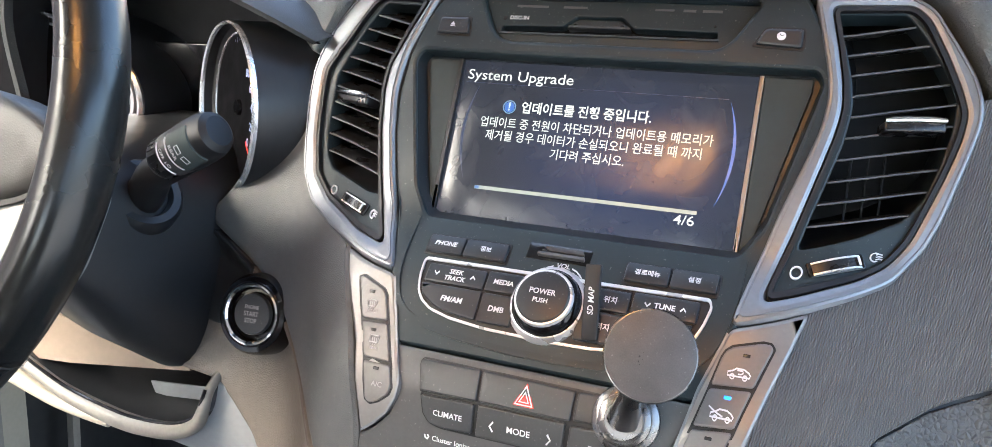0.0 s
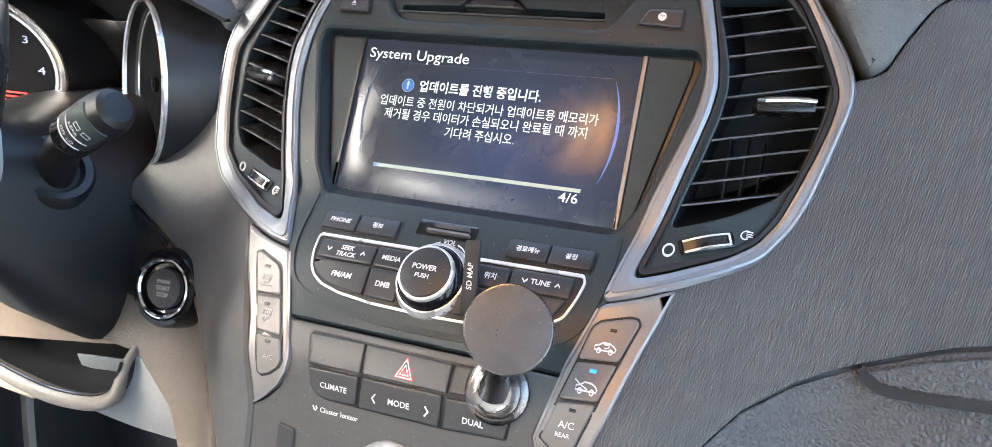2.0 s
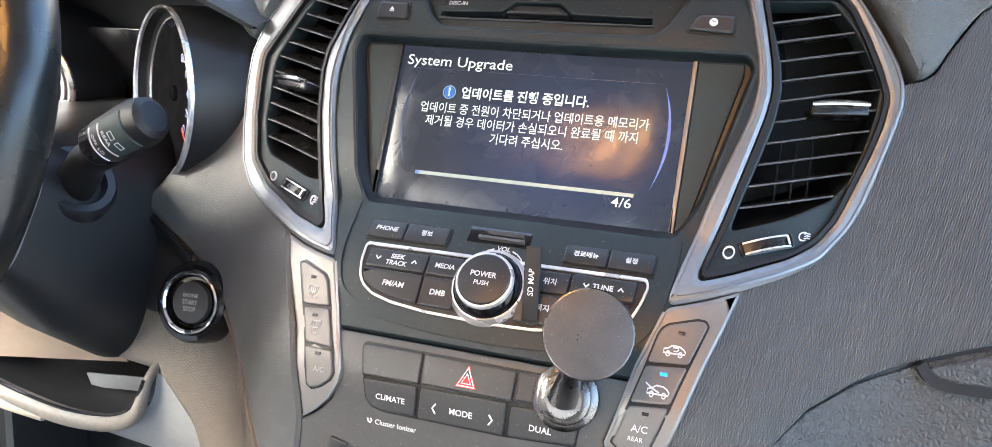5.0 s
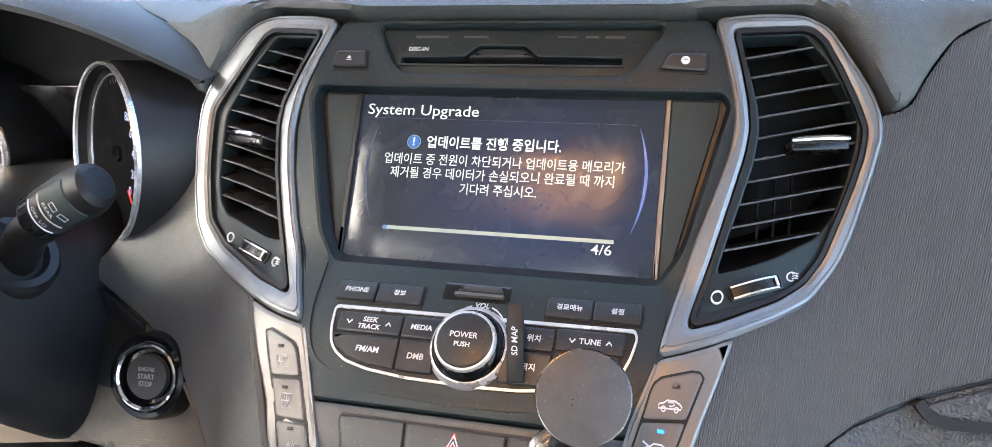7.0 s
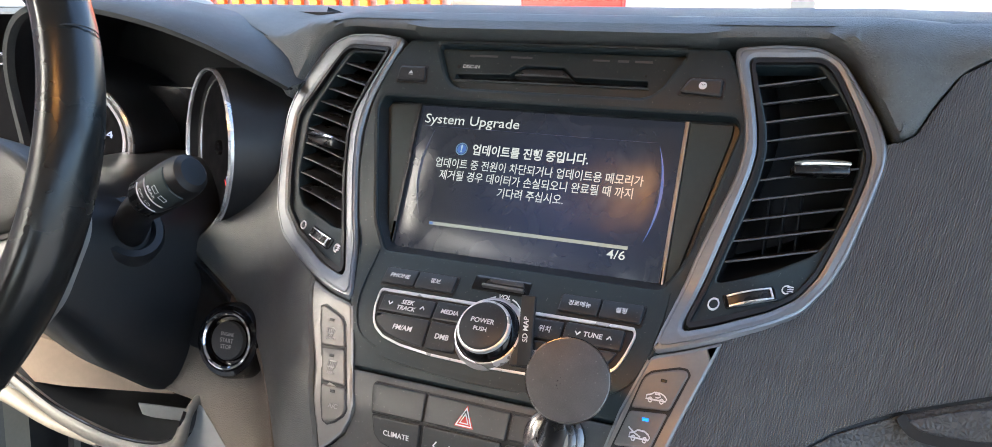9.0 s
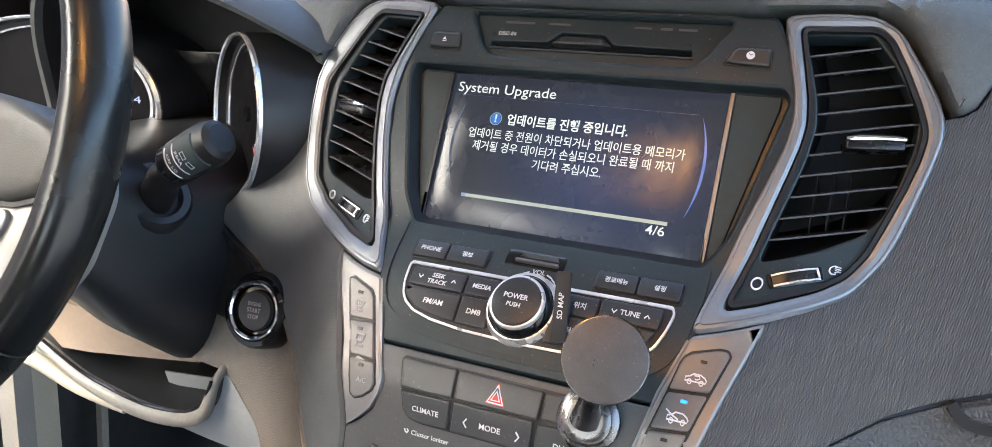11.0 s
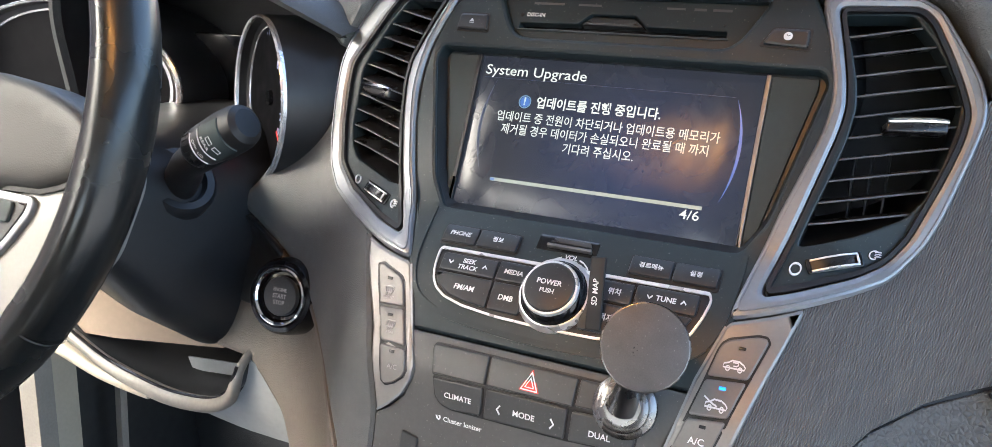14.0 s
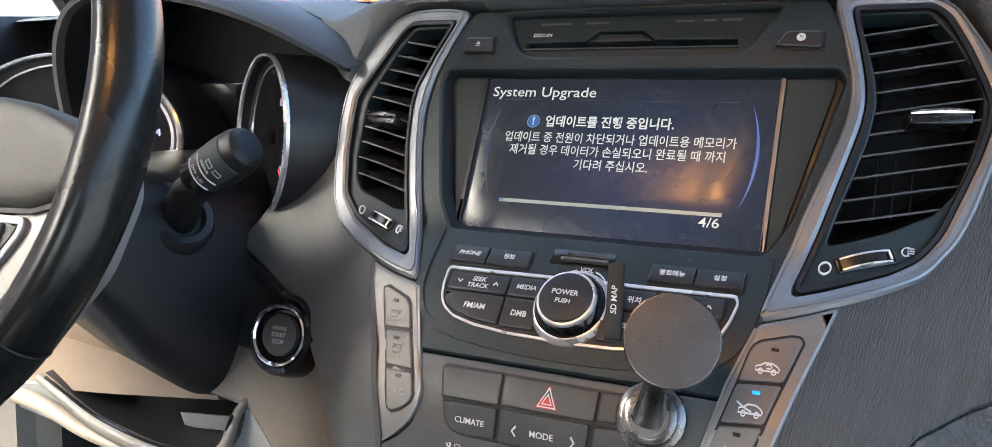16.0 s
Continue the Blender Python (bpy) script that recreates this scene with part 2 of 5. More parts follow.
# The face of the dashboard as a depth y over (x, z): a centre profile that blends into the flatter sides.
PZ = [.80, .90, .949, .97, .982, .995, 1.004, 1.015, 1.032, 1.039, 1.047, 1.0575, 1.146, 1.167, 1.186, 1.20, 1.25]
PY = [-.145, -.125, -.112, -.108, -.105, -.098, -.088, -.080, -.066, -.057, -.045, -.032, .014, .024, .038, .045, .07]
QZ = [.80, .90, 1.0, 1.135, 1.19, 1.25]
QY = [-.10, -.07, -.032, .030, .055, .085]
SOFT = np.linspace(-0.006, 0.006, 7)


def face_y(x, z):
    p = float(np.interp(z + SOFT, PZ, PY).mean()) + 2 * max(0, abs(x) - .1) ** 2
    q = float(np.interp(z, QZ, QY))
    a = min(1, max(0, (abs(x) - .11) / .12))
    a = a * a * (3 - 2 * a)
    return p * (1 - a) + q * a


def normal(x, z):
    e = 0.003
    dx = (face_y(x + e, z) - face_y(x - e, z)) / (2 * e)
    dz = (face_y(x, z + e) - face_y(x, z - e)) / (2 * e)
    return Vector((dx, -1, dz)).normalized()


def on(x, z, h=0.0):
    return Vector((x, face_y(x, z), z)) + normal(x, z) * h


def frame_at(x, z, h=0.0, turn=0.0):
    """A pose on the face: its x runs along the face to the right, y up the face, z out of it."""
    n = normal(x, z)
    r = Vector((1, 0, 0)) - n * n.x
    r.normalize()
    u = n.cross(r)
    m = Matrix((r, u, n)).transposed().to_4x4()
    return Matrix.Translation(on(x, z, h)) @ m @ pose(0, 0, 0, 0, 0, turn)


def rounded(poly, r, n=4):
    out = []
    k = len(poly)
    for i in range(k):
        a, b, c = (Vector(poly[(i + d) % k]) for d in (-1, 0, 1))
        u, v = a - b, c - b
        lu, lv = u.length, v.length
        d = min(r, lu * .45, lv * .45)
        if d < 1e-5:
            out.append(tuple(b))
            continue
        p, q = b + u / lu * d, b + v / lv * d
        for j in range(n + 1):
            t = j / n
            out.append(tuple(p * (1 - t) ** 2 + b * 2 * t * (1 - t) + q * t * t))
    return out


def area(poly):
    return sum(a[0] * b[1] - b[0] * a[1] for a, b in zip(poly, poly[1:] + poly[:1])) / 2


def offset(poly, d):
    """Moves a loop inwards by d."""
    k, s, out = len(poly), (1 if area(poly) > 0 else -1), []
    for i in range(k):
        a, b, c = (Vector(poly[(i + j) % k]) for j in (-1, 0, 1))
        u, v = (b - a), (c - b)
        if u.length < 1e-7 or v.length < 1e-7:
            out.append(tuple(b))
            continue
        u.normalize(), v.normalize()
        n1, n2 = Vector((-u.y, u.x)) * s, Vector((-v.y, v.x)) * s
        m = n1 + n2
        if m.length < 1e-4:
            m = n1
        m.normalize()
        out.append(tuple(b + m * d / max(0.5, m.dot(n1))))
    return out


def inside(p, poly):
    x, y, c = p[0], p[1], False
    for a, b in zip(poly, poly[1:] + poly[:1]):
        if (a[1] > y) != (b[1] > y) and x < (b[0] - a[0]) * (y - a[1]) / (b[1] - a[1]) + a[0]:
            c = not c
    return c


def dense(poly, step):
    out = []
    for a, b in zip(poly, poly[1:] + poly[:1]):
        n = max(1, int(math.hypot(b[0] - a[0], b[1] - a[1]) / step))
        out += [(a[0] + (b[0] - a[0]) * i / n, a[1] + (b[1] - a[1]) * i / n) for i in range(n)]
    return out


from mathutils.geometry import delaunay_2d_cdt


def plate_mesh(outer, holes=(), h0=-.004, h1=0.0, bevel=.0006, step=.012, put=on):
    """A slab that follows the face: rounded rim, walls down to h0, holes right through."""
    bm = bmesh.new()
    loops = [dense(list(outer), step)] + [dense(list(h), step) for h in holes]
    tops = []
    for i, lp in enumerate(loops):
        s = bevel if i == 0 else -bevel
        rows = [(lp, h0), (lp, h1 - bevel), (offset(lp, s * .3), h1 - bevel * .3), (offset(lp, s), h1)]
        vs = [[bm.verts.new(put(x, z, h)) for x, z in row] for row, h in rows]
        for r1, r2 in zip(vs, vs[1:]):
            for j in range(len(lp)):
                k = (j + 1) % len(lp)
                bm.faces.new((r1[j], r1[k], r2[k], r2[j]))
        tops.append((rows[-1][0], vs[-1]))
    pts, edges, ref = [], [], []
    for row, vs in tops:
        o = len(pts)
        pts += [Vector(p) for p in row]
        ref += vs
        edges += [(o + j, o + (j + 1) % len(row)) for j in range(len(row))]
    o_poly, h_polys = tops[0][0], [t[0] for t in tops[1:]]
    xs, zs = [p[0] for p in o_poly], [p[1] for p in o_poly]
    shrunk, grown = offset(o_poly, step * .35), [offset(h, -step * .35) for h in h_polys]
    nx, nz = int((max(xs) - min(xs)) / step), int((max(zs) - min(zs)) / step)
    if nx * nz < 20000:
        for i in range(1, nx + 1):
            for j in range(1, nz + 1):
                p = (min(xs) + (i - .5 * (j % 2)) * step, min(zs) + j * step)
                if inside(p, shrunk) and inside(p, o_poly) and not any(inside(p, h) for h in grown) and not any(inside(p, h) for h in h_polys):
                    pts.append(Vector(p))
    vo, _, fo, vorig, _, _ = delaunay_2d_cdt(pts, edges, [], 0, 1e-7)
    made = []
    for v, src in zip(vo, vorig):
        j = [s for s in src if s < len(ref)]
        made.append(ref[j[0]] if j else bm.verts.new(put(v.x, v.y, h1)))
    for f in fo:
        c = sum((vo[i] for i in f), Vector((0, 0))) / len(f)
        if inside(c, o_poly) and not any(inside(c, h) for h in h_polys):
            if len({made[i] for i in f}) == 3:
                try:
                    bm.faces.new([made[i] for i in f])
                except ValueError:
                    pass
    return bm


def plate(name, outer, material, parent, holes=(), h0=-.004, h1=0.0, bevel=.0006, step=.012, label="", put=on, sharp=17):
    return part(name, plate_mesh(outer, holes, h0, h1, bevel, step, put), material, parent, label, sharp)


def band_mesh(pts, width, h0, h1, closed=False, put=on, bm=None):
    bm = bm or bmesh.new()
    k = len(pts)
    rows = []
    for i in range(k):
        a = Vector(pts[(i - 1) % k] if closed or i else pts[0])
        c = Vector(pts[(i + 1) % k] if closed or i < k - 1 else pts[-1])
        d = (c - a).normalized()
        n = Vector((-d.y, d.x)) * width / 2
        b = Vector(pts[i])
        rows.append([bm.verts.new(put(*(b + n * s), h)) for s, h in ((-1, h0), (-1, h1), (1, h1), (1, h0))])
    for i in range(k if closed else k - 1):
        r1, r2 = rows[i], rows[(i + 1) % k]
        for j in range(3):
            bm.faces.new((r1[j], r1[j + 1], r2[j + 1], r2[j]))
    return bm


def lathe(profile, m, n=40, bm=None):
    """profile: (radius, height) pairs, turned about the z of m."""
    bm = bm or bmesh.new()
    rows = []
    for r, h in profile:
        if r < 1e-6:
            rows.append([bm.verts.new(m @ Vector((0, 0, h)))])
        else:
            rows.append([bm.verts.new(m @ Vector((r * math.cos(2 * math.pi * i / n), r * math.sin(2 * math.pi * i / n), h))) for i in range(n)])
    for a, b in zip(rows, rows[1:]):
        for i in range(n):
            j = (i + 1) % n
            q = [a[i % len(a)], a[j % len(a)], b[j % len(b)], b[i % len(b)]]
            q = list(dict.fromkeys(q))
            if len(q) > 2:
                bm.faces.new(q)
    return bm


def tube(path, radius, n=12, bm=None, caps=True, flat=1.0):
    bm = bm or bmesh.new()
    path = [Vector(p) for p in path]
    rad = radius if isinstance(radius, (list, tuple)) else [radius] * len(path)
    rows, ref = [], None
    for i, p in enumerate(path):
        d = (path[min(i + 1, len(path) - 1)] - path[max(i - 1, 0)]).normalized()
        if ref is None:
            ref = Vector((0, 0, 1)) if abs(d.z) < .9 else Vector((0, 1, 0))
        u = (ref - d * ref.dot(d)).normalized()
        ref, v = u, d.cross(u)
        rows.append([bm.verts.new(p + rad[i] * (u * math.cos(2 * math.pi * j / n) * flat + v * math.sin(2 * math.pi * j / n))) for j in range(n)])
    for a, b in zip(rows, rows[1:]):
        for j in range(n):
            bm.faces.new((a[j], a[(j + 1) % n], b[(j + 1) % n], b[j]))
    if caps:
        bm.faces.new(rows[0])
        bm.faces.new(rows[-1])
    return bm


def loft(sections, caps=True, closed=True):
    bm = bmesh.new()
    rows = [[bm.verts.new(p) for p in s] for s in sections]
    n = len(rows[0])
    for a, b in zip(rows, rows[1:]):
        for j in range(n if closed else n - 1):
            bm.faces.new((a[j], a[(j + 1) % n], b[(j + 1) % n], b[j]))
    if caps and closed:
        bm.faces.new(rows[0])
        bm.faces.new(rows[-1])
    return bm


def box_mesh(c, s, bevel=.002, m=None):
    bm = bmesh.new()
    bmesh.ops.create_cube(bm, size=1.0)
    bmesh.ops.scale(bm, vec=s, verts=bm.verts)
    if bevel:
        bmesh.ops.bevel(bm, geom=bm.edges[:], offset=bevel, segments=3, affect="EDGES", profile=.5)
    bmesh.ops.transform(bm, matrix=(m or Matrix.Translation(c)), verts=bm.verts)
    return bm


def superellipse(cx, cz, hw, hh, y, n=40, e=3.0):
    out = []
    for i in range(n):
        a = 2 * math.pi * i / n
        c, s = math.cos(a), math.sin(a)
        out.append((cx + hw * math.copysign(abs(c) ** (2 / e), c), y, cz + hh * math.copysign(abs(s) ** (2 / e), s)))
    return out


def lettering(words, m, size, material, parent, name="lettering", bold=0.0, slant=0.0, align="CENTER", wide=1.0, thick=.00008, span=0.0):
    cu = bpy.data.curves.new("letters", "FONT")
    cu.body, cu.size, cu.align_x, cu.align_y = words, size, align, "CENTER"
    cu.offset, cu.shear, cu.extrude, cu.resolution_u = bold * size, slant, thick, 3
    tmp = bpy.data.objects.new("letters", cu)
    scene.collection.objects.link(tmp)
    bpy.context.view_layer.update()
    me = bpy.data.meshes.new_from_object(tmp.evaluated_get(bpy.context.evaluated_depsgraph_get()))
    bpy.data.objects.remove(tmp)
    bpy.data.curves.remove(cu)
    if span:
        xs = [v.co.x for v in me.vertices]
        wide = span / (max(xs) - min(xs))
        if align == "CENTER":
            m = m @ Matrix.Translation((-(max(xs) + min(xs)) / 2 * wide, 0, 0))
    me.transform(Matrix.Translation(-base_of(parent)) @ m @ Matrix.Diagonal((wide, 1, 1, 1)))
    me.materials.clear()
    me.materials.append(material)
    ob = new(name, me)
    ob.parent = parent
    return ob


def mirror(poly, s):
    return [(x * s, z) for x, z in poly]

# ---- dashboard body ----
RING_OUT = [(.111, 1.187), (.135, 1.189), (.157, 1.188), (.171, 1.181), (.186, 1.161), (.195, 1.148), (.1995, 1.136), (.2000, 1.126), (.196, 1.110), (.1865, 1.079), (.180, 1.065), (.167, 1.0495),
            (.152, 1.0445), (.128, 1.039), (.0950, 1.0315), (.0995, 1.046), (.1038, 1.060), (.1085, 1.0775), (.118, 1.105), (.1232, 1.121), (.125, 1.136), (.123, 1.149), (.118, 1.166)]
RING_IN = [(.121, 1.1805), (.160, 1.181), (.168, 1.175), (.178, 1.159), (.187, 1.142), (.1918, 1.130), (.190, 1.117), (.185, 1.101), (.1775, 1.082), (.172, 1.069), (.163, 1.0575), (.151, 1.0515),
           (.124, 1.045), (.1088, 1.0418), (.113, 1.054), (.118, 1.071), (.127, 1.104), (.1312, 1.120), (.1328, 1.132), (.131, 1.145), (.127, 1.161)]
SLATS = [(.124, 1.178), (.158, 1.178), (.170, 1.165), (.1805, 1.149), (.187, 1.136), (.1865, 1.123), (.183, 1.107), (.177, 1.089), (.169, 1.0795), (.149, 1.071), (.134, 1.067), (.121, 1.064),
         (.125, 1.079), (.131, 1.098), (.136, 1.116), (.138, 1.132), (.136, 1.145), (.131, 1.161)]
# the driver's vent, as seen in a mirror, is a little wider
RING_OUT_D = [(.112, 1.187), (.130, 1.1888), (.145, 1.189), (.163, 1.188), (.176, 1.183), (.186, 1.173), (.196, 1.158), (.204, 1.143), (.2075, 1.131), (.2075, 1.110), (.204, 1.084), (.199, 1.063), (.188, 1.048),
              (.166, 1.0405), (.131, 1.0365), (.0965, 1.0315), (.1085, 1.048), (.1195, 1.073), (.128, 1.102), (.132, 1.122), (.131, 1.136), (.128, 1.150), (.119, 1.168)]
RING_IN_D = [(.120, 1.1795), (.160, 1.180), (.167, 1.176), (.177, 1.162), (.189, 1.143), (.1965, 1.131), (.1965, 1.117), (.194, 1.092), (.188, 1.066), (.173, 1.053), (.137, 1.045), (.1115, 1.0415),
             (.122, 1.054), (.130, 1.075), (.138, 1.101), (.142, 1.124), (.141, 1.138), (.132, 1.156)]
SLATS_D = [(.126, 1.176), (.159, 1.176), (.173, 1.159), (.185, 1.140), (.191, 1.128), (.1905, 1.113), (.190, 1.092), (.186, 1.078), (.179, 1.071), (.142, 1.064), (.130, 1.0645),
           (.137, 1.090), (.144, 1.114), (.144, 1.131), (.138, 1.152)]
DRIFT = lambda p: [(x + .0034 * min(1, max(0, (x - .170) / .022)), z) for x, z in p]
RING_OUT_D, RING_IN_D = DRIFT(RING_OUT_D), DRIFT(RING_IN_D)
STRIP_D = [(.0958, 1.0305), (.1356, 1.0365), (.1200, 1.0150), (.1062, .9955), (.0990, .968), (.0960, .9515), (.0872, .9580), (.0788, .9662), (.0738, .9758), (.0726, .9830), (.0827, 1.005)]
STRIP = [(.0965, 1.0312), (.1318, 1.0396), (.1204, 1.0112), (.1110, .9839), (.098, .951), (.088, .957), (.079, .966), (.0765, .973), (.0810, .9845), (.0872, 1.0064)]

def spline(pts, n=24):
    """A smooth curve through points."""
    pts = [Vector(p) for p in pts]
    out = []
    k = len(pts)
    for s in range(n + 1):
        f = s / n * (k - 1)
        i = min(int(f), k - 2)
        t = f - i
        p0, p1, p2, p3 = pts[max(i - 1, 0)], pts[i], pts[i + 1], pts[min(i + 2, k - 1)]
        out.append(.5 * (2 * p1 + (p2 - p0) * t + (2 * p0 - 5 * p1 + 4 * p2 - p3) * t * t + (3 * p1 - p0 - 3 * p2 + p3) * t ** 3))
    return out


dashboard = thing("dashboard", (0, .1, 1.0), "dark grey grained soft-touch dashboard with rolled padded top", "dashboard", "structure")
SIDE_D = [(.164, 1.1875), (.176, 1.177), (.188, 1.161), (.2000, 1.1410), (.2020, 1.128), (.1975, 1.103), (.1865, 1.068), (.1755, 1.053), (.154, 1.0445), (.1360, 1.0390), (.1362, 1.0365), (.1206, 1.0150), (.1068, .9955), (.0996, .968), (.097, .950), (.097, .86)]
SIDE = [(.160, 1.1875), (.170, 1.179), (.184, 1.161), (.1975, 1.1370), (.1985, 1.126), (.1945, 1.110), (.1850, 1.079), (.1785, 1.066), (.166, 1.0510), (.152, 1.0460), (.1270, 1.0415), (.1270, 1.0375), (.1180, 1.0112), (.1090, .9839), (.0990, .950), (.0990, .86)]
SEAM = [(.2015, 1.1385), (.2075, 1.1400), (.2135, 1.1440), (.2200, 1.1568), (.2320, 1.1752), (.2482, 1.1848), (.30, 1.1898), (.75, 1.1928)]
ARC = [(.75, 1.060), (.40, 1.040), (.30, 1.030), (.263, 1.022), (.244, 1.0155), (.222, 1.0075), (.192, .997), (.170, .987), (.150, .968), (.138, .94), (.132, .86)]
plate("passenger_panel", SEAM + ARC + [p for p in reversed(SIDE) if p[1] < 1.14], M["weave"], dashboard, h0=-.03, h1=.001, bevel=.0009, step=.014,
      label="dark grey panel with fine slanting woven grain")
part("lid_gap", band_mesh(ARC[:-1], .0060, -.012, -.0025), M["black"], dashboard, "dark gap above the lid")
plate("glovebox_lid", [(x, z - .0020) for x, z in ARC] + [(.75, .86)], M["nubby"], dashboard, h0=-.03, h1=-.0008, bevel=.0010, step=.016, label="dark grey lid with coarse pebbled grain")
plate("grab_recess", rounded([(.2235, 1.0035), (.232, .9985), (.252, .9985), (.40, 1.008), (.40, 1.0275), (.30, 1.0255), (.25, 1.013)], .004), M["nubby"], dashboard, h0=-.02, h1=.004, bevel=.002, step=.012,
      label="dark recessed grip above the glovebox lid")
part("grip_border", band_mesh([(p.x, p.z) for p in spline([(.2215, 0, 1.0055), (.226, 0, 1.0005), (.234, 0, .9975), (.252, 0, .9975), (.30, 0, 1.000), (.40, 0, 1.006)], 30)], .0050, -.004, .0048), M["black"], dashboard, "dark rounded lower border")
UPPER = [(.092, 1.1885), (.108, 1.1905), (.160, 1.1910), (.1765, 1.1810), (.190, 1.160), (.2040, 1.1395), (.2125, 1.1440), (.2195, 1.158), (.2315, 1.1765), (.248, 1.186), (.30, 1.191), (.75, 1.194)]


LEAN = 2.2


def raised(x, z, h):
    """The padded rim bulges most over the middle."""
    a = min(1, max(0, (abs(x) - .195) / .03))
    return on(x, z, h * (1 - .8 * a) if h > 0 else h) + Vector((0, LEAN * max(0, z - 1.1905), 0))


rim_poly = UPPER + [(.75, 1.2005), (-.160, 1.2005), (-.200, 1.1935), (-.235, 1.1835), (-.258, 1.1860), (-.255, 1.176), (-.240, 1.163), (-.222, 1.148), (-.2105, 1.139), (-.196, 1.160), (-.182, 1.182), (-.164, 1.1915), (-.108, 1.1905), (-.092, 1.1885)]
plate("upper_pad", rounded(rim_poly, .008, 5), M["skylit_pad"], dashboard, h0=-.02, h1=.0140, bevel=.006, step=.012, put=raised, sharp=50, label="grained dark grey padded rim, colour lightened for skylight")
rows = []
for k in range(14):
    t = k / 13
    d = .62 * t ** 2.2
    row = []
    for i in range(61):
        x = -.8 + 1.6 * i / 60
        dip = .017 * math.exp(-((x + .235) / .035) ** 2 - d / .07)
        p = raised(max(-.3, min(.75, x)), 1.1995 - dip, .0045)
        y0 = p.y
        y = y0 + d * (1 if d < .05 else (.62 - y0) / .62)
        crest = .0055 * min(1, d / .04) ** .5 - .030 * max(0, (d - .05)) / .57
        row.append((x, y, p.z + crest - .016 * max(0, abs(x) - .3)))
    rows.append(row)
secs = [[on(x, z, -.085 if abs(x) < .22 else -.05) for z in np.linspace(.84, 1.226, 12)] for x in np.linspace(-.235, .75, 40)]
part("dash_core", loft(secs, closed=False), M["black"], dashboard, "black core behind the trim")
part("dash_top", loft(rows, closed=False), M["skylit_pad"], dashboard, "grained dark grey top pad, colour lightened for skylight")

# driver's side: flank beside the console, and the scooped panel that holds the start button
RIDGE = [(-.114, .85), (-.128, .92), (-.157, .955), (-.198, .980), (-.236, 1.005), (-.269, 1.022)]
FLANK = [(-x, z) for x, z in SIDE_D if 1.14 > z > .90] + [(-.100, .85)] + RIDGE
FLANK = rounded(FLANK + [(-.285, 1.030), (-.268, 1.045), (-.248, 1.075), (-.242, 1.105), (-.240, 1.135), (-.225, 1.146)], .008, 4)
plate("driver_flank", FLANK, M["flank"], dashboard, h0=-.05, h1=.001, bevel=.004, step=.012, label="dark grey grained flank beside the console")


def scooped(x, z, h):
    edge = float(np.interp(z, [.85, .92, .955, .980, 1.005, 1.022, 1.05], [-.114, -.128, -.157, -.198, -.236, -.269, -.32]))
    t = min(1, max(0, (edge - x) / .040))
    return on(x, z, h) + Vector((0, .014 * t * t * (3 - 2 * t), 0))


SCOOP = [(x - .001, z - .001) for x, z in RIDGE] + [(-.318, 1.028), (-.318, .93), (-.300, .920), (-.262, .917), (-.245, .906), (-.222, .885), (-.205, .85)]
plate("start_panel", rounded(SCOOP, .008, 4), M["taupe"], dashboard, h0=-.05, h1=.001, bevel=.003, step=.009, put=scooped, label="taupe pebbled leather panel round the start button",
      holes=[[(-.2195 + .0225 * math.cos(a), .9745 + .0215 * math.sin(a)) for a in np.linspace(0, 2 * math.pi, 33)[:-1]]])

# dark sheet over the taupe panel, in place of the shade under the column
plate("recess_shade", rounded([(-.230, 1.0000), (-.269, 1.0205), (-.316, 1.0255), (-.316, .968), (-.290, .957), (-.262, .9535), (-.2475, .9600), (-.2440, .9745), (-.2380, .9880)], .006, 5), M["shroud"], dashboard, h0=-.010, h1=.0024, bevel=.0022, step=.009,
      put=scooped, sharp=60, label="dark sheet standing in for shade on the upper start panel")


def sheet(name, pts, material, parent, depth=.012, label="", rings=6):
    """A moulded panel between two border curves of equal length, given thickness."""
    a, b = pts
    bm = bmesh.new()
    grid = []
    for k in range(rings + 1):
        t = k / rings
        grid.append([Vector(p).lerp(Vector(q), t) for p, q in zip(a, b)])
    front = [[bm.verts.new(p) for p in r] for r in grid]
    back = [[bm.verts.new(p + Vector((0, depth, 0))) for p in r] for r in grid]
    n = len(a)
    for g in (front, back):
        for r1, r2 in zip(g, g[1:]):
            for j in range(n - 1):
                bm.faces.new((r1[j], r1[j + 1], r2[j + 1], r2[j]))
    border = lambda g: g[0] + [r[-1] for r in g[1:-1]] + g[-1][::-1] + [r[0] for r in g[-2:0:-1]]
    f, k = border(front), border(back)
    for i in range(len(f)):
        j = (i + 1) % len(f)
        bm.faces.new((f[i], f[j], k[j], k[i]))
    return part(name, bm, material, parent, label)


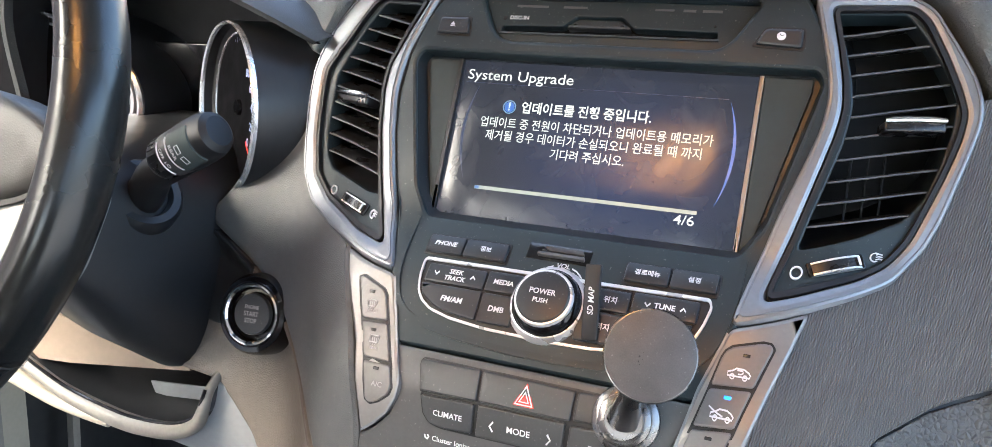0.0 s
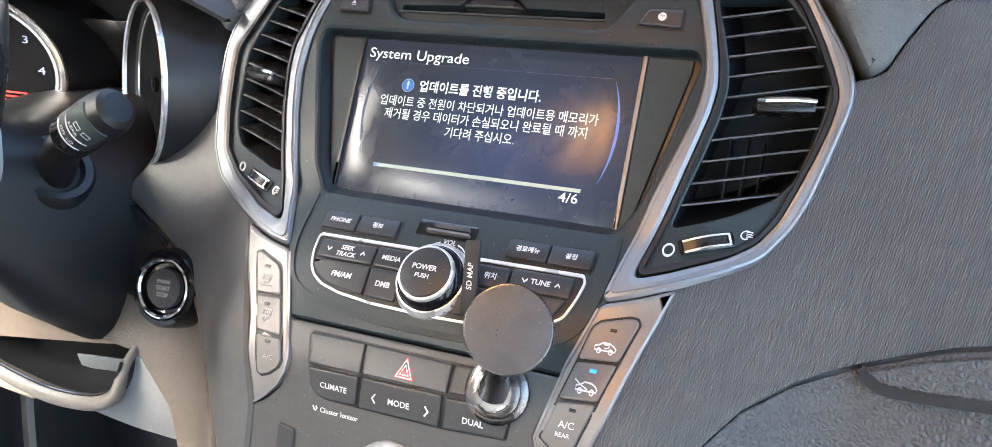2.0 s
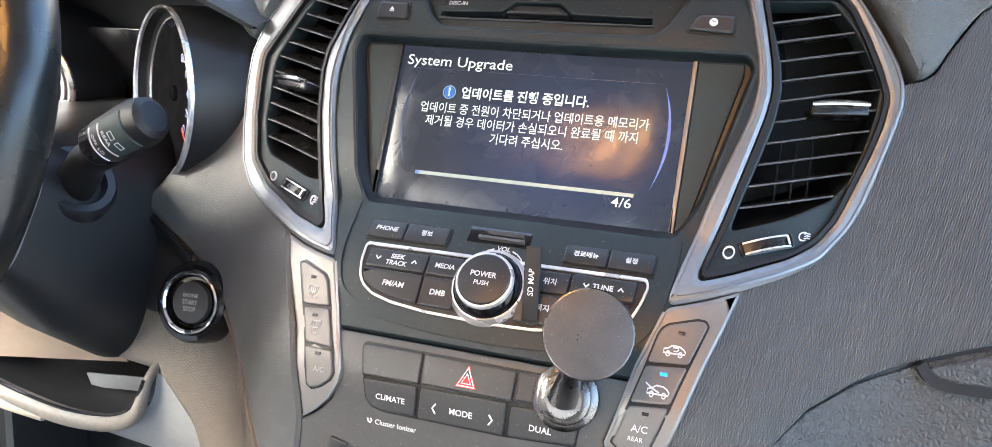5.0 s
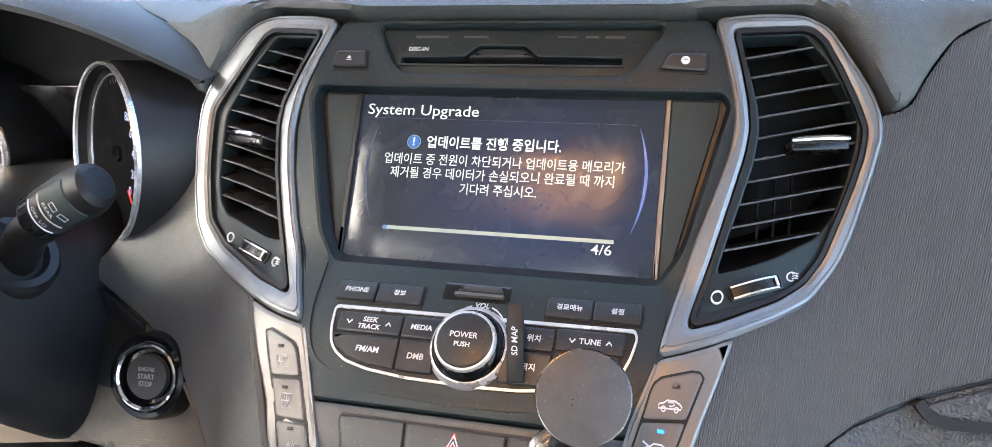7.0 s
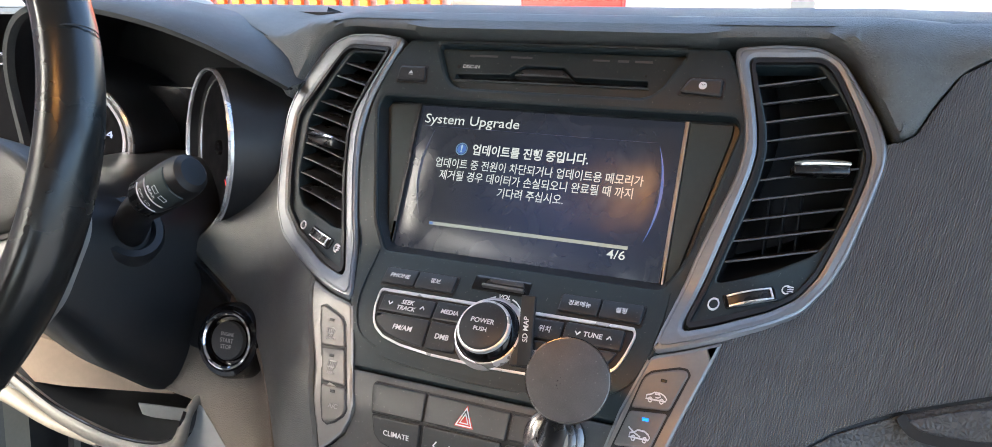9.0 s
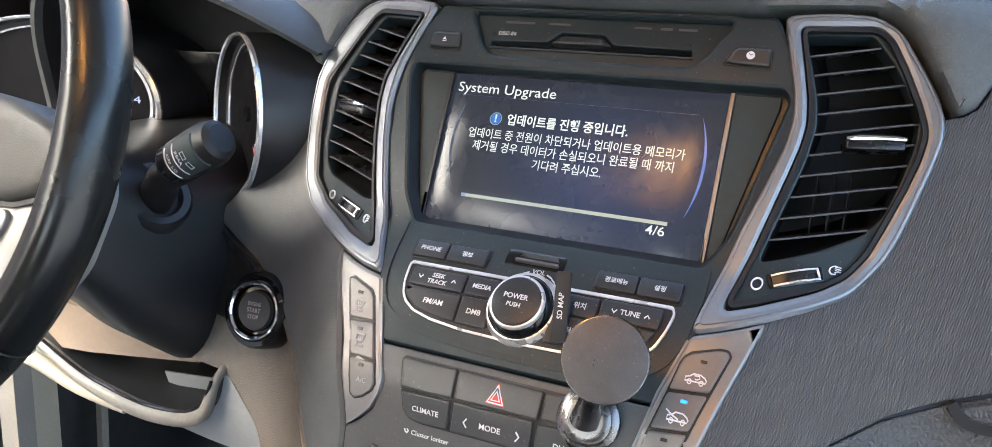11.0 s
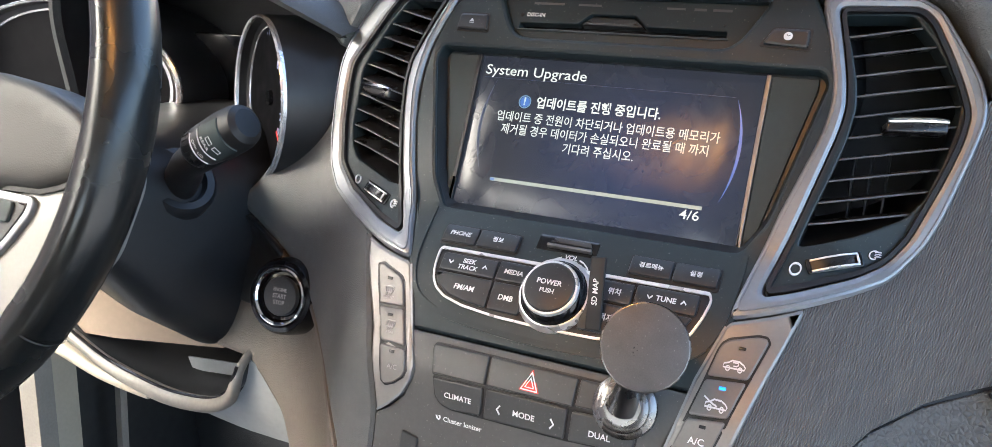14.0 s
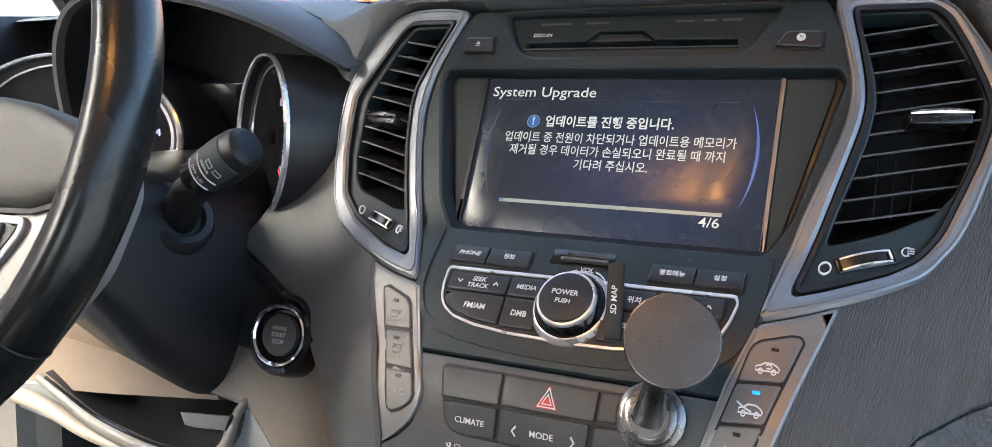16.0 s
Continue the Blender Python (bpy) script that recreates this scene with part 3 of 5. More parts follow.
# ---- air vents ----
def air_vent(s):
    RO, RI, SL = (RING_OUT, RING_IN, SLATS) if s > 0 else (RING_OUT_D, RING_IN_D, SLATS_D)
    v = thing("air_vent", on(.16 * s, 1.10), "hexagonal air vent with satin silver frame and black slats", "air vent", group="centre air vents")
    fr = plate("frame", rounded(mirror(RO, s), .006, 4), M["satin"], v, [rounded(mirror(RI, s), .004, 4)], -.01, .0045, .0030, .010, "satin silver frame")
    band = rounded(offset(mirror(RO, s), .0024), .006, 4)
    part("bright_edge", band_mesh(dense(band, .005), .0009, .001, .0052, True), M["satin"], fr, "polished edge line")
    part("dark_lip", band_mesh(rounded(mirror(offset(RI, .0012), s), .004), .0022, -.006, .0042, True), M["black"], v, "black inner lip")
    pl = plate("panel", rounded(mirror(offset(RI, .0002), s), .004), M["panel"], v, [rounded(mirror(SL, s), .003)], -.012, .0012, .0012, .010, "charcoal panel")
    # cave behind the slats
    loop = rounded(mirror(SL, s), .003)
    bm = bmesh.new()
    r1, r2 = [bm.verts.new(on(x, z, -.003)) for x, z in loop], [bm.verts.new(on(x, z, -.003) + Vector((0, .055, 0))) for x, z in loop]
    for i in range(len(loop)):
        j = (i + 1) % len(loop)
        bm.faces.new((r1[i], r1[j], r2[j], r2[i]))
    bm.faces.new(r2)
    part("duct", bm, M["black"], v, "dark air duct")
    slope = .14 if s > 0 else .13
    for k in range(1, 11):
        zc = 1.0702 + k * .0102 if s > 0 else 1.0682 + k * .0100
        pts = []
        xs = np.linspace(.112, .198, 87)
        ok = [x for x in xs if inside((x, zc + slope * (x - .16)), SL)]
        if len(ok) < 8:
            continue
        x0, x1 = min(ok) - .001, max(ok) + .001
        bm = bmesh.new()
        rowsv = []
        for i in range(9):
            x = x0 + (x1 - x0) * i / 8
            z = zc + slope * (x - .16)
            sec = []
            for d, h in ((-.0003, 0), (.0002, -.0006), (.0014, -.0008), (.020, -.0005), (.020, .0003), (.0014, .0008), (.0002, .0006)):
                p = on(x * s, z, -.001)
                sec.append(bm.verts.new(p + Vector((0, d * .95, h + (-.20 if s > 0 else .05) * d))))
            rowsv.append(sec)
        for a, b in zip(rowsv, rowsv[1:]):
            for j in range(7):
                bm.faces.new((a[j], a[(j + 1) % 7], b[(j + 1) % 7], b[j]))
        bm.faces.new(rowsv[0]), bm.faces.new(rowsv[-1])
        slat = part("slat", bm, M["slat"], v)
        # grey strip along the nose paints the light the black slat catches
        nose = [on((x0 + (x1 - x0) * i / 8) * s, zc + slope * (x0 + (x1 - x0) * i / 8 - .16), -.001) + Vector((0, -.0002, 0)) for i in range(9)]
        part("front_edge", tube(nose, .00062, 8), M["slatglint"], slat, "satin front edge coloured grey for its highlight")
    for k in range(3):
        x = .140 + .0085 * k
        bm = box_mesh((0, 0, 0), (.0012, .010, .036), .0003, Matrix.Translation(on(x * s, 1.086, 0) + Vector((0, .030, 0))) @ pose(0, 0, 0, -24, 0, 0))
        part("vane", bm, M["black"], v)
    # sliding tab
    c = frame_at(.1655, 1.1228, .005) if s > 0 else frame_at(-.1635, 1.1150, .005)
    m = c @ pose(0, 0, 0, 0, 0, 8 * s)
    tab = part("slider_tab", box_mesh(0, (.030, .0055, .013), .0012, m @ Matrix.Translation((0, -.001, -.001))), M["slat"], v, "black sliding tab")
    part("chrome_cap", tube([m @ Vector((q * .0150, .0026 - .0006 * (q / 1) ** 2, .0062)) for q in np.linspace(-1, 1, 9)], [.0012, .0017] + [.0019] * 5 + [.0017, .0012], 10), M["chrome"], tab, "chrome cap")
    # thumbwheel in its slot
    wa, wb, wc = ((.126, 1.0550), (.1535, 1.0600), (.1397, 1.0575)) if s > 0 else ((-.1660, 1.0575), (-.1315, 1.0530), (-.1490, 1.0553))
    c = frame_at(*wc)
    run = c.to_3x3().inverted() @ (on(*wb) - on(*wa))
    c = c @ pose(0, 0, .0006, 0, 0, math.degrees(math.atan2(run.y, run.x)))
    slot = rounded([(-.0145, -.0042), (.0145, -.0042), (.0145, .0042), (-.0145, .0042)], .0015)
    flat = lambda mm: (lambda x, z, h: mm @ Vector((x, z, h)))
    wheel = plate("thumbwheel", slot, M["gloss"], v, h0=-.001, h1=.0022, bevel=.0006, step=.006, put=flat(c), label="black thumbwheel with silver edges")
    arc = [(-.0125 + .025 * i / 16) for i in range(17)]
    for e, name, mm, w in ((-.0029, "silver_rim", M["silverline"], .0009), (.0029, "silver_rim", M["silverline"], .0009), (0, "ribbed_drum", M["slat"], .0046)):
        bm = bmesh.new()
        rr = []
        for i, u in enumerate(arc):
            h = .0022 + .0030 * (1 - (u / .0132) ** 2) + (.0002 * (i % 2) if w > .002 else .0003)
            rr.append([bm.verts.new(c @ Vector((u, e + q * w / 2, hh))) for q, hh in ((-1, .001), (-1, h), (1, h), (1, .001))])
        for a, b in zip(rr, rr[1:]):
            for j in range(3):
                bm.faces.new((a[j], a[j + 1], b[j + 1], b[j]))
        part(name, bm, mm, wheel)
    part("index_mark", box_mesh(0, (.0012, .0048, .0008), .0002, c @ Matrix.Translation((.0115 * 1, 0, .0042))), M["white"], wheel, "white index mark")
    ring = lambda cx, cz, r: [(cx + r * math.cos(a), cz + r * math.sin(a) * .9) for a in np.linspace(0, 2 * math.pi, 25)[:-1]]
    cl = (.1220, 1.0540) if s > 0 else (.1725, 1.0588)
    part("closed_symbol", band_mesh(ring(cl[0] * s, cl[1], .0027), .0007, .0010, .0022, True), M["white"], v, "white ring symbol")
    cr = (.1575, 1.0618) if s > 0 else (.1300, 1.0530)
    bm = band_mesh(ring(cr[0] * s, cr[1], .0022)[3:-3], .0006, .0010, .0022)
    for q in (-1, 0, 1):
        x0 = cr[0] * s
        band_mesh([(x0 + .0002, cr[1] + q * .0011), (x0 + .0018, cr[1] + q * .0011 + .0004), (x0 + .0034, cr[1] + q * .0011)], .0005, .0010, .0022, bm=bm)
    part("open_symbol", bm, M["white"], v, "white airflow symbol")
    return v


air_vent(1)
air_vent(-1)


# ---- head unit with screen ----
head = thing("head_unit", on(0, 1.09), "charcoal car radio and navigation unit with lit screen", "car radio")
EDGE = [(.1085, 1.1865), (.1195, 1.169), (.1285, 1.146), (.1305, 1.125), (.1275, 1.101), (.1185, 1.072), (.1075, 1.046), (.1005, 1.034), (.0995, 1.0315), (.0870, 1.0012)]
HOLE = rounded([(.1185, 1.1500), (.1225, 1.1435), (.1035, 1.0735), (.0925, 1.0575), (-.0925, 1.0575), (-.1035, 1.0735), (-.1225, 1.1435), (-.1185, 1.1500)], .004)
CD = [(.085, 1.1835), (.073, 1.1645), (.067, 1.1595), (.060, 1.158), (-.060, 1.158), (-.067, 1.1595), (-.073, 1.1645), (-.085, 1.1835)]
body = EDGE + [(-x, z) for x, z in reversed(EDGE)]
fascia = plate("fascia", rounded(body, .003), M["panel"], head, [HOLE, rounded(CD, .004)], -.012, .002, .0022, .011, "charcoal matte fascia")

# disc slot bay
bay = plate("disc_bay", CD, M["panel"], head, [rounded([(-.0690, 1.1646), (.0625, 1.1650), (.0625, 1.1688), (.014, 1.1692), (.006, 1.1750), (-.022, 1.1750), (-.030, 1.1690), (-.0690, 1.1680)], .001)],
            -.014, -.0035, .0008, .010, "charcoal disc bay")
plate("disc_shutter", [(-.0705, 1.1630), (.064, 1.1630), (.064, 1.1765), (-.0705, 1.1765)], M["gloss"], bay, h0=-.015, h1=-.010, step=.012, label="black slot shutter")
plate("finger_scoop", rounded([(-.0285, 1.1690), (-.0215, 1.1745), (.0050, 1.1745), (.0125, 1.1692)], .002), M["key"], bay, h0=-.012, h1=-.0048, bevel=.0015, step=.008, label="dark curved finger scoop")
plate("slot_lip", rounded([(-.0700, 1.1632), (.064, 1.1636), (.064, 1.1648), (-.0700, 1.1644)], .0005), M["key"], bay, h0=-.006, h1=-.0022, bevel=.0005, step=.012)
lettering("DISC-IN", frame_at(-.0590, 1.1728, -.0032), .0036, M["white"], bay, bold=.02)
part("indicator_hole", lathe([(0, .0002), (.0011, .0002), (.0014, -.0002)], frame_at(-.0685, 1.1726, -.0032), 16), M["black"], bay)
part("indicator_hole", lathe([(0, .0002), (.0006, .0002), (.0008, -.0002)], frame_at(.0605, 1.1720, -.0032), 16), M["black"], bay)
# makers' marks as plain bars
for x, w, hh in ((-.052, .026, .0034), (-.0245, .019, .0032), (.030, .014, .0030), (.0445, .009, .0036), (.0575, .014, .0036), (.0745, .015, .0032)):
    if abs(x) < .073:
        part("mark_bar", box_mesh(0, (w * .8, hh * .45, .0001), 0, frame_at(x, 1.1795 if x < 0 else 1.1795, -.0032)), M["faint"], bay, "faint grey bar")
for x0, x1, sgn in ((-.1100, -.0880, -1), (.0842, .1090, 1)):
    o = [(x0, 1.1600 if sgn < 0 else 1.1612), (x1, 1.1600), (x1 - (0 if sgn > 0 else .001), 1.1692), (x0 + (.0052 if sgn > 0 else .0012), 1.1692)]
    plate("button_gap", rounded(offset(o, -.0011), .002), M["black"], head, h0=.001, h1=.0023, bevel=.0002, step=.008)
    bt = plate("eject_button" if sgn < 0 else "clock_button", rounded(o, .002), M["key"], head, h0=.0, h1=.0042, bevel=.0014, step=.008, label="dark rounded button")
    if sgn < 0:
        bm = bmesh.new()
        mm = frame_at(-.0992, 1.1647, .0044)
        for tri in (((-.0017, -.0004), (.0017, -.0004), (0, .0019)), ((-.0017, -.0014), (.0017, -.0014), (.0017, -.0009), (-.0017, -.0009))):
            bm.faces.new([bm.verts.new(mm @ Vector((a, b, 0))) for a, b in tri])
        part("eject_symbol", bm, M["white"], bt)
    else:
        bm = lathe([(0, .0001), (.0022, .0001), (.0024, 0)], frame_at(.0978, 1.1652, .0044), 24)
        sy = part("clock_symbol", bm, M["white"], bt)
        bm = bmesh.new()
        mm = frame_at(.0978, 1.1652, .0047)
        for a, b, c, d in ((0, 0, -.0009, .0011), (0, 0, .0013, .0006)):
            w = Vector((d - b, a - c)).normalized() * .00018
            bm.faces.new([bm.verts.new(mm @ Vector((p + w.x * q, r + w.y * q, 0))) for p, r, q in ((a, b, -1), (c, d, -1), (c, d, 1), (a, b, 1))])
        part("clock_pointers", bm, M["key"], sy)

# the display plane leans back 28 degrees
SCR = pose(0, 0, 1.10, 62, 0, 0)


def scr(x, v, h=0.0):
    return SCR @ Vector((x, v, h))


# well round the display
bm = bmesh.new()
hl = dense(HOLE, .02)
r1 = [bm.verts.new(on(x, z, -.001)) for x, z in hl]
zc = lambda z: (z - 1.10) / math.cos(radians(28))
r2 = [bm.verts.new(scr(x * .985, zc(z) * .985, -.001)) for x, z in hl]
for i in range(len(hl)):
    j = (i + 1) % len(hl)
    bm.faces.new((r1[i], r1[j], r2[j], r2[i]))
bm.faces.new(r2)
part("screen_well", bm, M["key"], head, "dark well round the screen")
for s in (-1, 1):
    e = .0955 if s < 0 else .0912
    q = [(e * s, -.0485), (.0975 * s, -.0420), (.1165 * s, .0430), (.1165 * s, .0500), (e * s, .0500)]
    plate("side_plate", rounded(q, .001), M["plate"], head, h0=-.003, h1=.0015, bevel=.0006, step=.02, put=scr, label="smooth grey side plate")
    plate("screen_trim", rounded([(q[0][0] - .0028 * s, -.049), (q[0][0] - .0002 * s, -.049), (q[0][0] - .0002 * s, .0500), (q[0][0] - .0028 * s, .0500)], .0003), M["strip"] if s > 0 else M["key"], head, h0=-.002, h1=.0028, bevel=.0004, step=.03, put=scr)
bm = plate_mesh([(-.0925, -.0498), (.0878, -.0498), (.0878, .0500), (-.0925, .0500)], (), -.003, .0006, .0003, .03, scr)
bmesh.ops.recalc_face_normals(bm, faces=bm.faces)
me = bpy.data.meshes.new("screen")
bmesh.ops.translate(bm, verts=bm.verts, vec=-Vector((0, 0, 1.10)))
bm.to_mesh(me)
bm.free()
finish(me, M["screen"])
screen = new("screen", me)
screen.parent, screen.location = head, Vector((0, 0, 1.10)) - base_of(head)
tagged(screen, "lit dark blue display showing an update notice")


def on_screen(words, x0, x1, v, size, m=None, bold=.012):
    lettering(words, SCR @ pose((x0 + x1) / 2, v, .0009), size, m or M["scrwhite"], screen, "screen_text", bold, thick=.00002, span=x1 - x0)


on_screen("System Upgrade", -.0883, -.0186, .0407, .0092, bold=.004)
on_screen("업데이트를 진행 중입니다.", -.0484, .0321, .0213, .0079, bold=.022)
on_screen("업데이트 중 전원이 차단되거나 업데이트용 메모리가", -.0738, .0688, .0108, .0073, bold=.008)
on_screen("제거될 경우 데이터가 손실되오니 완료될 때 까지", -.0691, .0634, .0026, .0073, bold=.008)
on_screen("기다려 주십시오.", -.0251, .0204, -.0058, .0073, bold=.008)
on_screen("4/6", .0539, .0653, -.0353, .0078, bold=.006)


def lit_rect(name, x0, v0, x1, v1, m, h=.0008):
    bm = bmesh.new()
    bm.faces.new([bm.verts.new(scr(x, v, h)) for x, v in ((x0, v0), (x1, v0), (x1, v1), (x0, v1))])
    part(name, bm, m, screen)


lit_rect("progress_bar", -.0695, -.0313, .0660, -.0291, M["scrgrey"])
lit_rect("progress_done", -.0692, -.0310, -.0665, -.0294, M["scrblue"], .0010)
lit_rect("title_rule", -.0886, .0357, .0735, .03595, M["scrdim"])
flat_scr = lambda x, v, h: scr(x, v, h)
for s, m in ((1, M["scrblue"]), (-1, M["scrdim"])):
    a0 = [(s * .079 * math.cos(a) + (.0015 if s > 0 else -.0055), .005 + .079 * math.sin(a)) for a in np.linspace(-.40, .38, 28)]
    bm = bmesh.new()
    rr = []
    for i, (x, v) in enumerate(a0):
        w = .0009 * math.sin(math.pi * (i + .5) / 28)
        rr.append([bm.verts.new(scr(x + w * q, v, .0008)) for q in (-1, 1)])
    for p, q in zip(rr, rr[1:]):
        bm.faces.new((p[0], p[1], q[1], q[0]))
    part("glow_arc", bm, m, screen)
part("notice_badge", lathe([(0, .0009), (.0033, .0009)], SCR @ pose(-.0565, .0215, 0), 28), M["scrblue"], screen, "blue round notice badge")
part("badge_ring", lathe([(.0036, .0010), (.0043, .0010)], SCR @ pose(-.0565, .0215, 0), 28), M["scrcyan"], screen)
lettering("!", SCR @ pose(-.0565, .0215, .0012), .0070, M["scrwhite"], screen, "badge_mark", .03, thick=.00002)


def key(name, poly, words, size, material, parent, lit=None, bold=.02, slant=.0, r=.0012, dx=0, dz=0, top=.0042, base=.0005):
    k = plate(name, rounded(poly, r), material, parent, h0=base, h1=top, bevel=.0009, step=.008)
    if words:
        x, z = sum(p[0] for p in poly) / len(poly) + dx, sum(p[1] for p in poly) / len(poly) + dz
        for i, w in enumerate(words.split("\n")):
            n = words.count("\n") + 1
            m = frame_at(x, z, top + .00012) @ Matrix.Translation((0, ((n - 1) / 2 - i) * size * 1.02, 0))
            lettering(w, m, size, lit or M["white"], k, bold=bold, slant=slant)
    return k


def quad(x0, z0, x1, z1):
    return [(x0, z0), (x1, z0), (x1, z1), (x0, z1)]


for x0, x1 in ((-.0836, -.0311), (.0360, .0874)):
    plate("key_gap", rounded(quad(x0, 1.0405, x1, 1.0492), .0012), M["black"], head, h0=.001, h1=.0024, bevel=.0002, step=.008)
key("key", quad(-.0826, 1.0414, -.0594, 1.0484), "PHONE", .0042, M["key"], head, bold=.015, slant=.12)
key("key", quad(-.0587, 1.0414, -.0321, 1.0484), "정보", .0039, M["key"], head)
key("key", quad(.0370, 1.0416, .0612, 1.0486), "경로메뉴", .0038, M["key"], head)
key("key", quad(.0619, 1.0416, .0864, 1.0486), "설정", .0038, M["key"], head)
# control island with its silver outline
ISLE = [(-.0800, 1.0385), (-.0792, 1.031), (-.0772, 1.0250), (-.0738, 1.0212), (-.0672, 1.0178), (-.0541, 1.0152), (-.0318, 1.0134), (.004, 1.0128), (.0295, 1.0134), (.0550, 1.0160), (.0730, 1.0198), (.0792, 1.0230), (.0835, 1.0305), (.0856, 1.0370), (.0840, 1.0394)]
isle = rounded(ISLE, .002)
plate("island", isle, M["black"], head, h0=.001, h1=.0026, bevel=.0004, step=.008, label="black control island")
part("silver_outline", band_mesh(dense(isle, .004), .0011, .002, .0036, True), M["silverline"], head, "thin silver outline")
key("rocker_key", quad(-.0757, 1.0294, -.0388, 1.0368), "SEEK\nTRACK", .0040, M["key"], head, slant=.12)
key("key", [(-.0770, 1.0287), (-.0385, 1.0287), (-.0388, 1.0160), (-.0549, 1.0172), (-.0658, 1.0193), (-.0742, 1.0236)], "FM/AM", .0045, M["key"], head, dx=.003, dz=.0008, slant=.1)
key("key", quad(-.0380, 1.0294, -.0170, 1.0373), "MEDIA", .0041, M["key"], head, slant=.08)
key("key", quad(-.0377, 1.0158, -.0177, 1.0286), "DMB", .0045, M["key"], head, slant=.08)
key("rocker_key", quad(.0453, 1.0303, .0798, 1.0380), "TUNE", .0043, M["key"], head)
key("key", [(.0453, 1.0165), (.0640, 1.0192), (.0740, 1.0232), (.0786, 1.0295), (.0453, 1.0295)], "", .0047, M["key"], head)
key("key", quad(.0176, 1.0295, .0442, 1.0375), "위치", .0042, M["key"], head, dx=.003)
key("key", quad(.0182, 1.0158, .0442, 1.0287), "목적지", .0042, M["key"], head, dz=.0005)
for x, z, d in ((-.0690, 1.0332, -1), (-.0462, 1.0332, 1), (.0535, 1.0342, -1), (.0722, 1.0342, 1)):
    part("chevron", band_mesh([(x - .0015, z - .0006 * d), (x, z + .0006 * d), (x + .0015, z - .0006 * d)], .0006, .0040, .00445), M["white"], head)
BOWL = [(.0965, 1.0560), (.0962, 1.0420), (.0925, 1.0270), (.0840, 1.0160), (.0640, 1.0095), (.0300, 1.0065), (0, 1.0058)]
BOWL = BOWL + [(-x, z) for x, z in BOWL[-2::-1]]
BOWL = [(p.x, p.z) for p in spline([(x, 0, z) for x, z in BOWL], 60)]
part("bowl_ridge", band_mesh(BOWL, .0030, .0, .0030), M["panel"], head, "soft ridge round the controls", sharp=60)
# volume knob
KN = Matrix.Translation((0, -.0685, 1.0285)) @ pose(0, 0, 0, 45, 0, 0)
knob = part("volume_knob", lathe([(.0149, .0105), (.0148, .0124), (.0140, .0134), (.0130, .0136), (0, .0138)], KN, 56), M["key"], head, "black knob")
part("skirt", lathe([(.0228, -.006), (.0228, .0008), (.0222, .0020), (.0204, .0044), (.0196, .0046)], KN, 56), M["skirt"], knob, "satin silver skirt ring")
part("barrel", lathe([(.0198, .002), (.0190, .0050), (.0168, .0096), (.0160, .0102)], KN, 56), M["gloss"], knob, "glossy black tapered barrel")
part("bright_ring", lathe([(.0165, .0096), (.0164, .0112), (.0158, .0122), (.0148, .0124)], KN, 56), M["silverline"], knob, "bright silver ring")
lettering("POWER", KN @ pose(-.0005, .0022, .0140), .0043, M["white"], knob, bold=.015)
lettering("PUSH", KN @ pose(-.0005, -.0028, .0140), .0036, M["white"], knob, bold=.015)
lettering("VOL", frame_at(.002, 1.0436, .0024), .0042, M["white"], head, bold=.015, slant=.1)
for s in (-1, 1):
    part("volume_arc", band_mesh([(.002 + s * x, z) for x, z in ((.0055, 1.0432), (.0085, 1.0424), (.0115, 1.0408), (.0125, 1.0400))], .0005, .002, .0025), M["white"], head)
# memory card slot and its hanging cover
plate("card_slot", rounded(quad(-.0215, 1.0450, .0160, 1.0514), .001), M["gloss"], head, h0=-.002, h1=.0024, bevel=.0003, step=.008, label="black card slot")
plate("card_tongue", rounded(quad(-.0145, 1.0462, .0130, 1.0474), .0003), M["lower"], head, h0=.002, h1=.0050, bevel=.0003, step=.008)
plate("card_tongue", rounded([(-.0130, 1.0482), (.0125, 1.0482), (.0105, 1.0504), (-.0105, 1.0504)], .0004), M["keylow"], head, h0=.002, h1=.0040, bevel=.0003, step=.008)
CV = Matrix.Translation((.0262, -.0745, 1.0375)) @ pose(0, 0, 0, 66, 0, 0) @ pose(0, 0, 0, 0, 0, 5)
cover = part("card_cover", box_mesh(0, (.0088, .040, .0026), .0009, CV), M["black"], head, "black rubber flap hanging open")
lettering("SD MAP", CV @ pose(0, .0008, .0014, 0, 0, 90), .0044, M["white"], cover, bold=.015, slant=.1, span=.0145)


# ---- climate panel ----
climate = thing("climate_panel", on(0, .96), "dark grey climate control panel with flat keys", "control panel")
LOW = [(.0865, 1.0002), (.0765, .9735), (.0785, .9655), (.0875, .9565), (.0975, .9500), (.0995, .86)]
low = LOW + [(-x, z) for x, z in reversed(LOW)]
plate("panel", low, M["lower"], climate, h0=-.012, h1=.001, bevel=.0012, step=.012, label="dark grey panel")
for poly in ([(-.0608, .9812), (.0616, .9828), (.0628, .9970), (-.0624, .9972), (-.0640, .9950)], [(-.0604, .9812), (-.0578, .9700), (-.0536, .9656), (-.0456, .9638), (.0240, .9644), (.0626, .9668), (.0646, .9836)]):
    plate("key_gap", rounded(poly, .0015), M["black"], climate, h0=.0, h1=.0013, bevel=.0002, step=.01)
K = dict(material=M["keylow"], parent=climate, top=.0030, base=.0)
key("key", [(-.0600, .9822), (-.0262, .9826), (-.0268, .9964), (-.0620, .9962), (-.0630, .9946)], "", .005, **K)
hz = key("hazard_key", [(-.0246, .9828), (.0266, .9832), (.0270, .9960), (-.0256, .9964)], "", .005, **K)
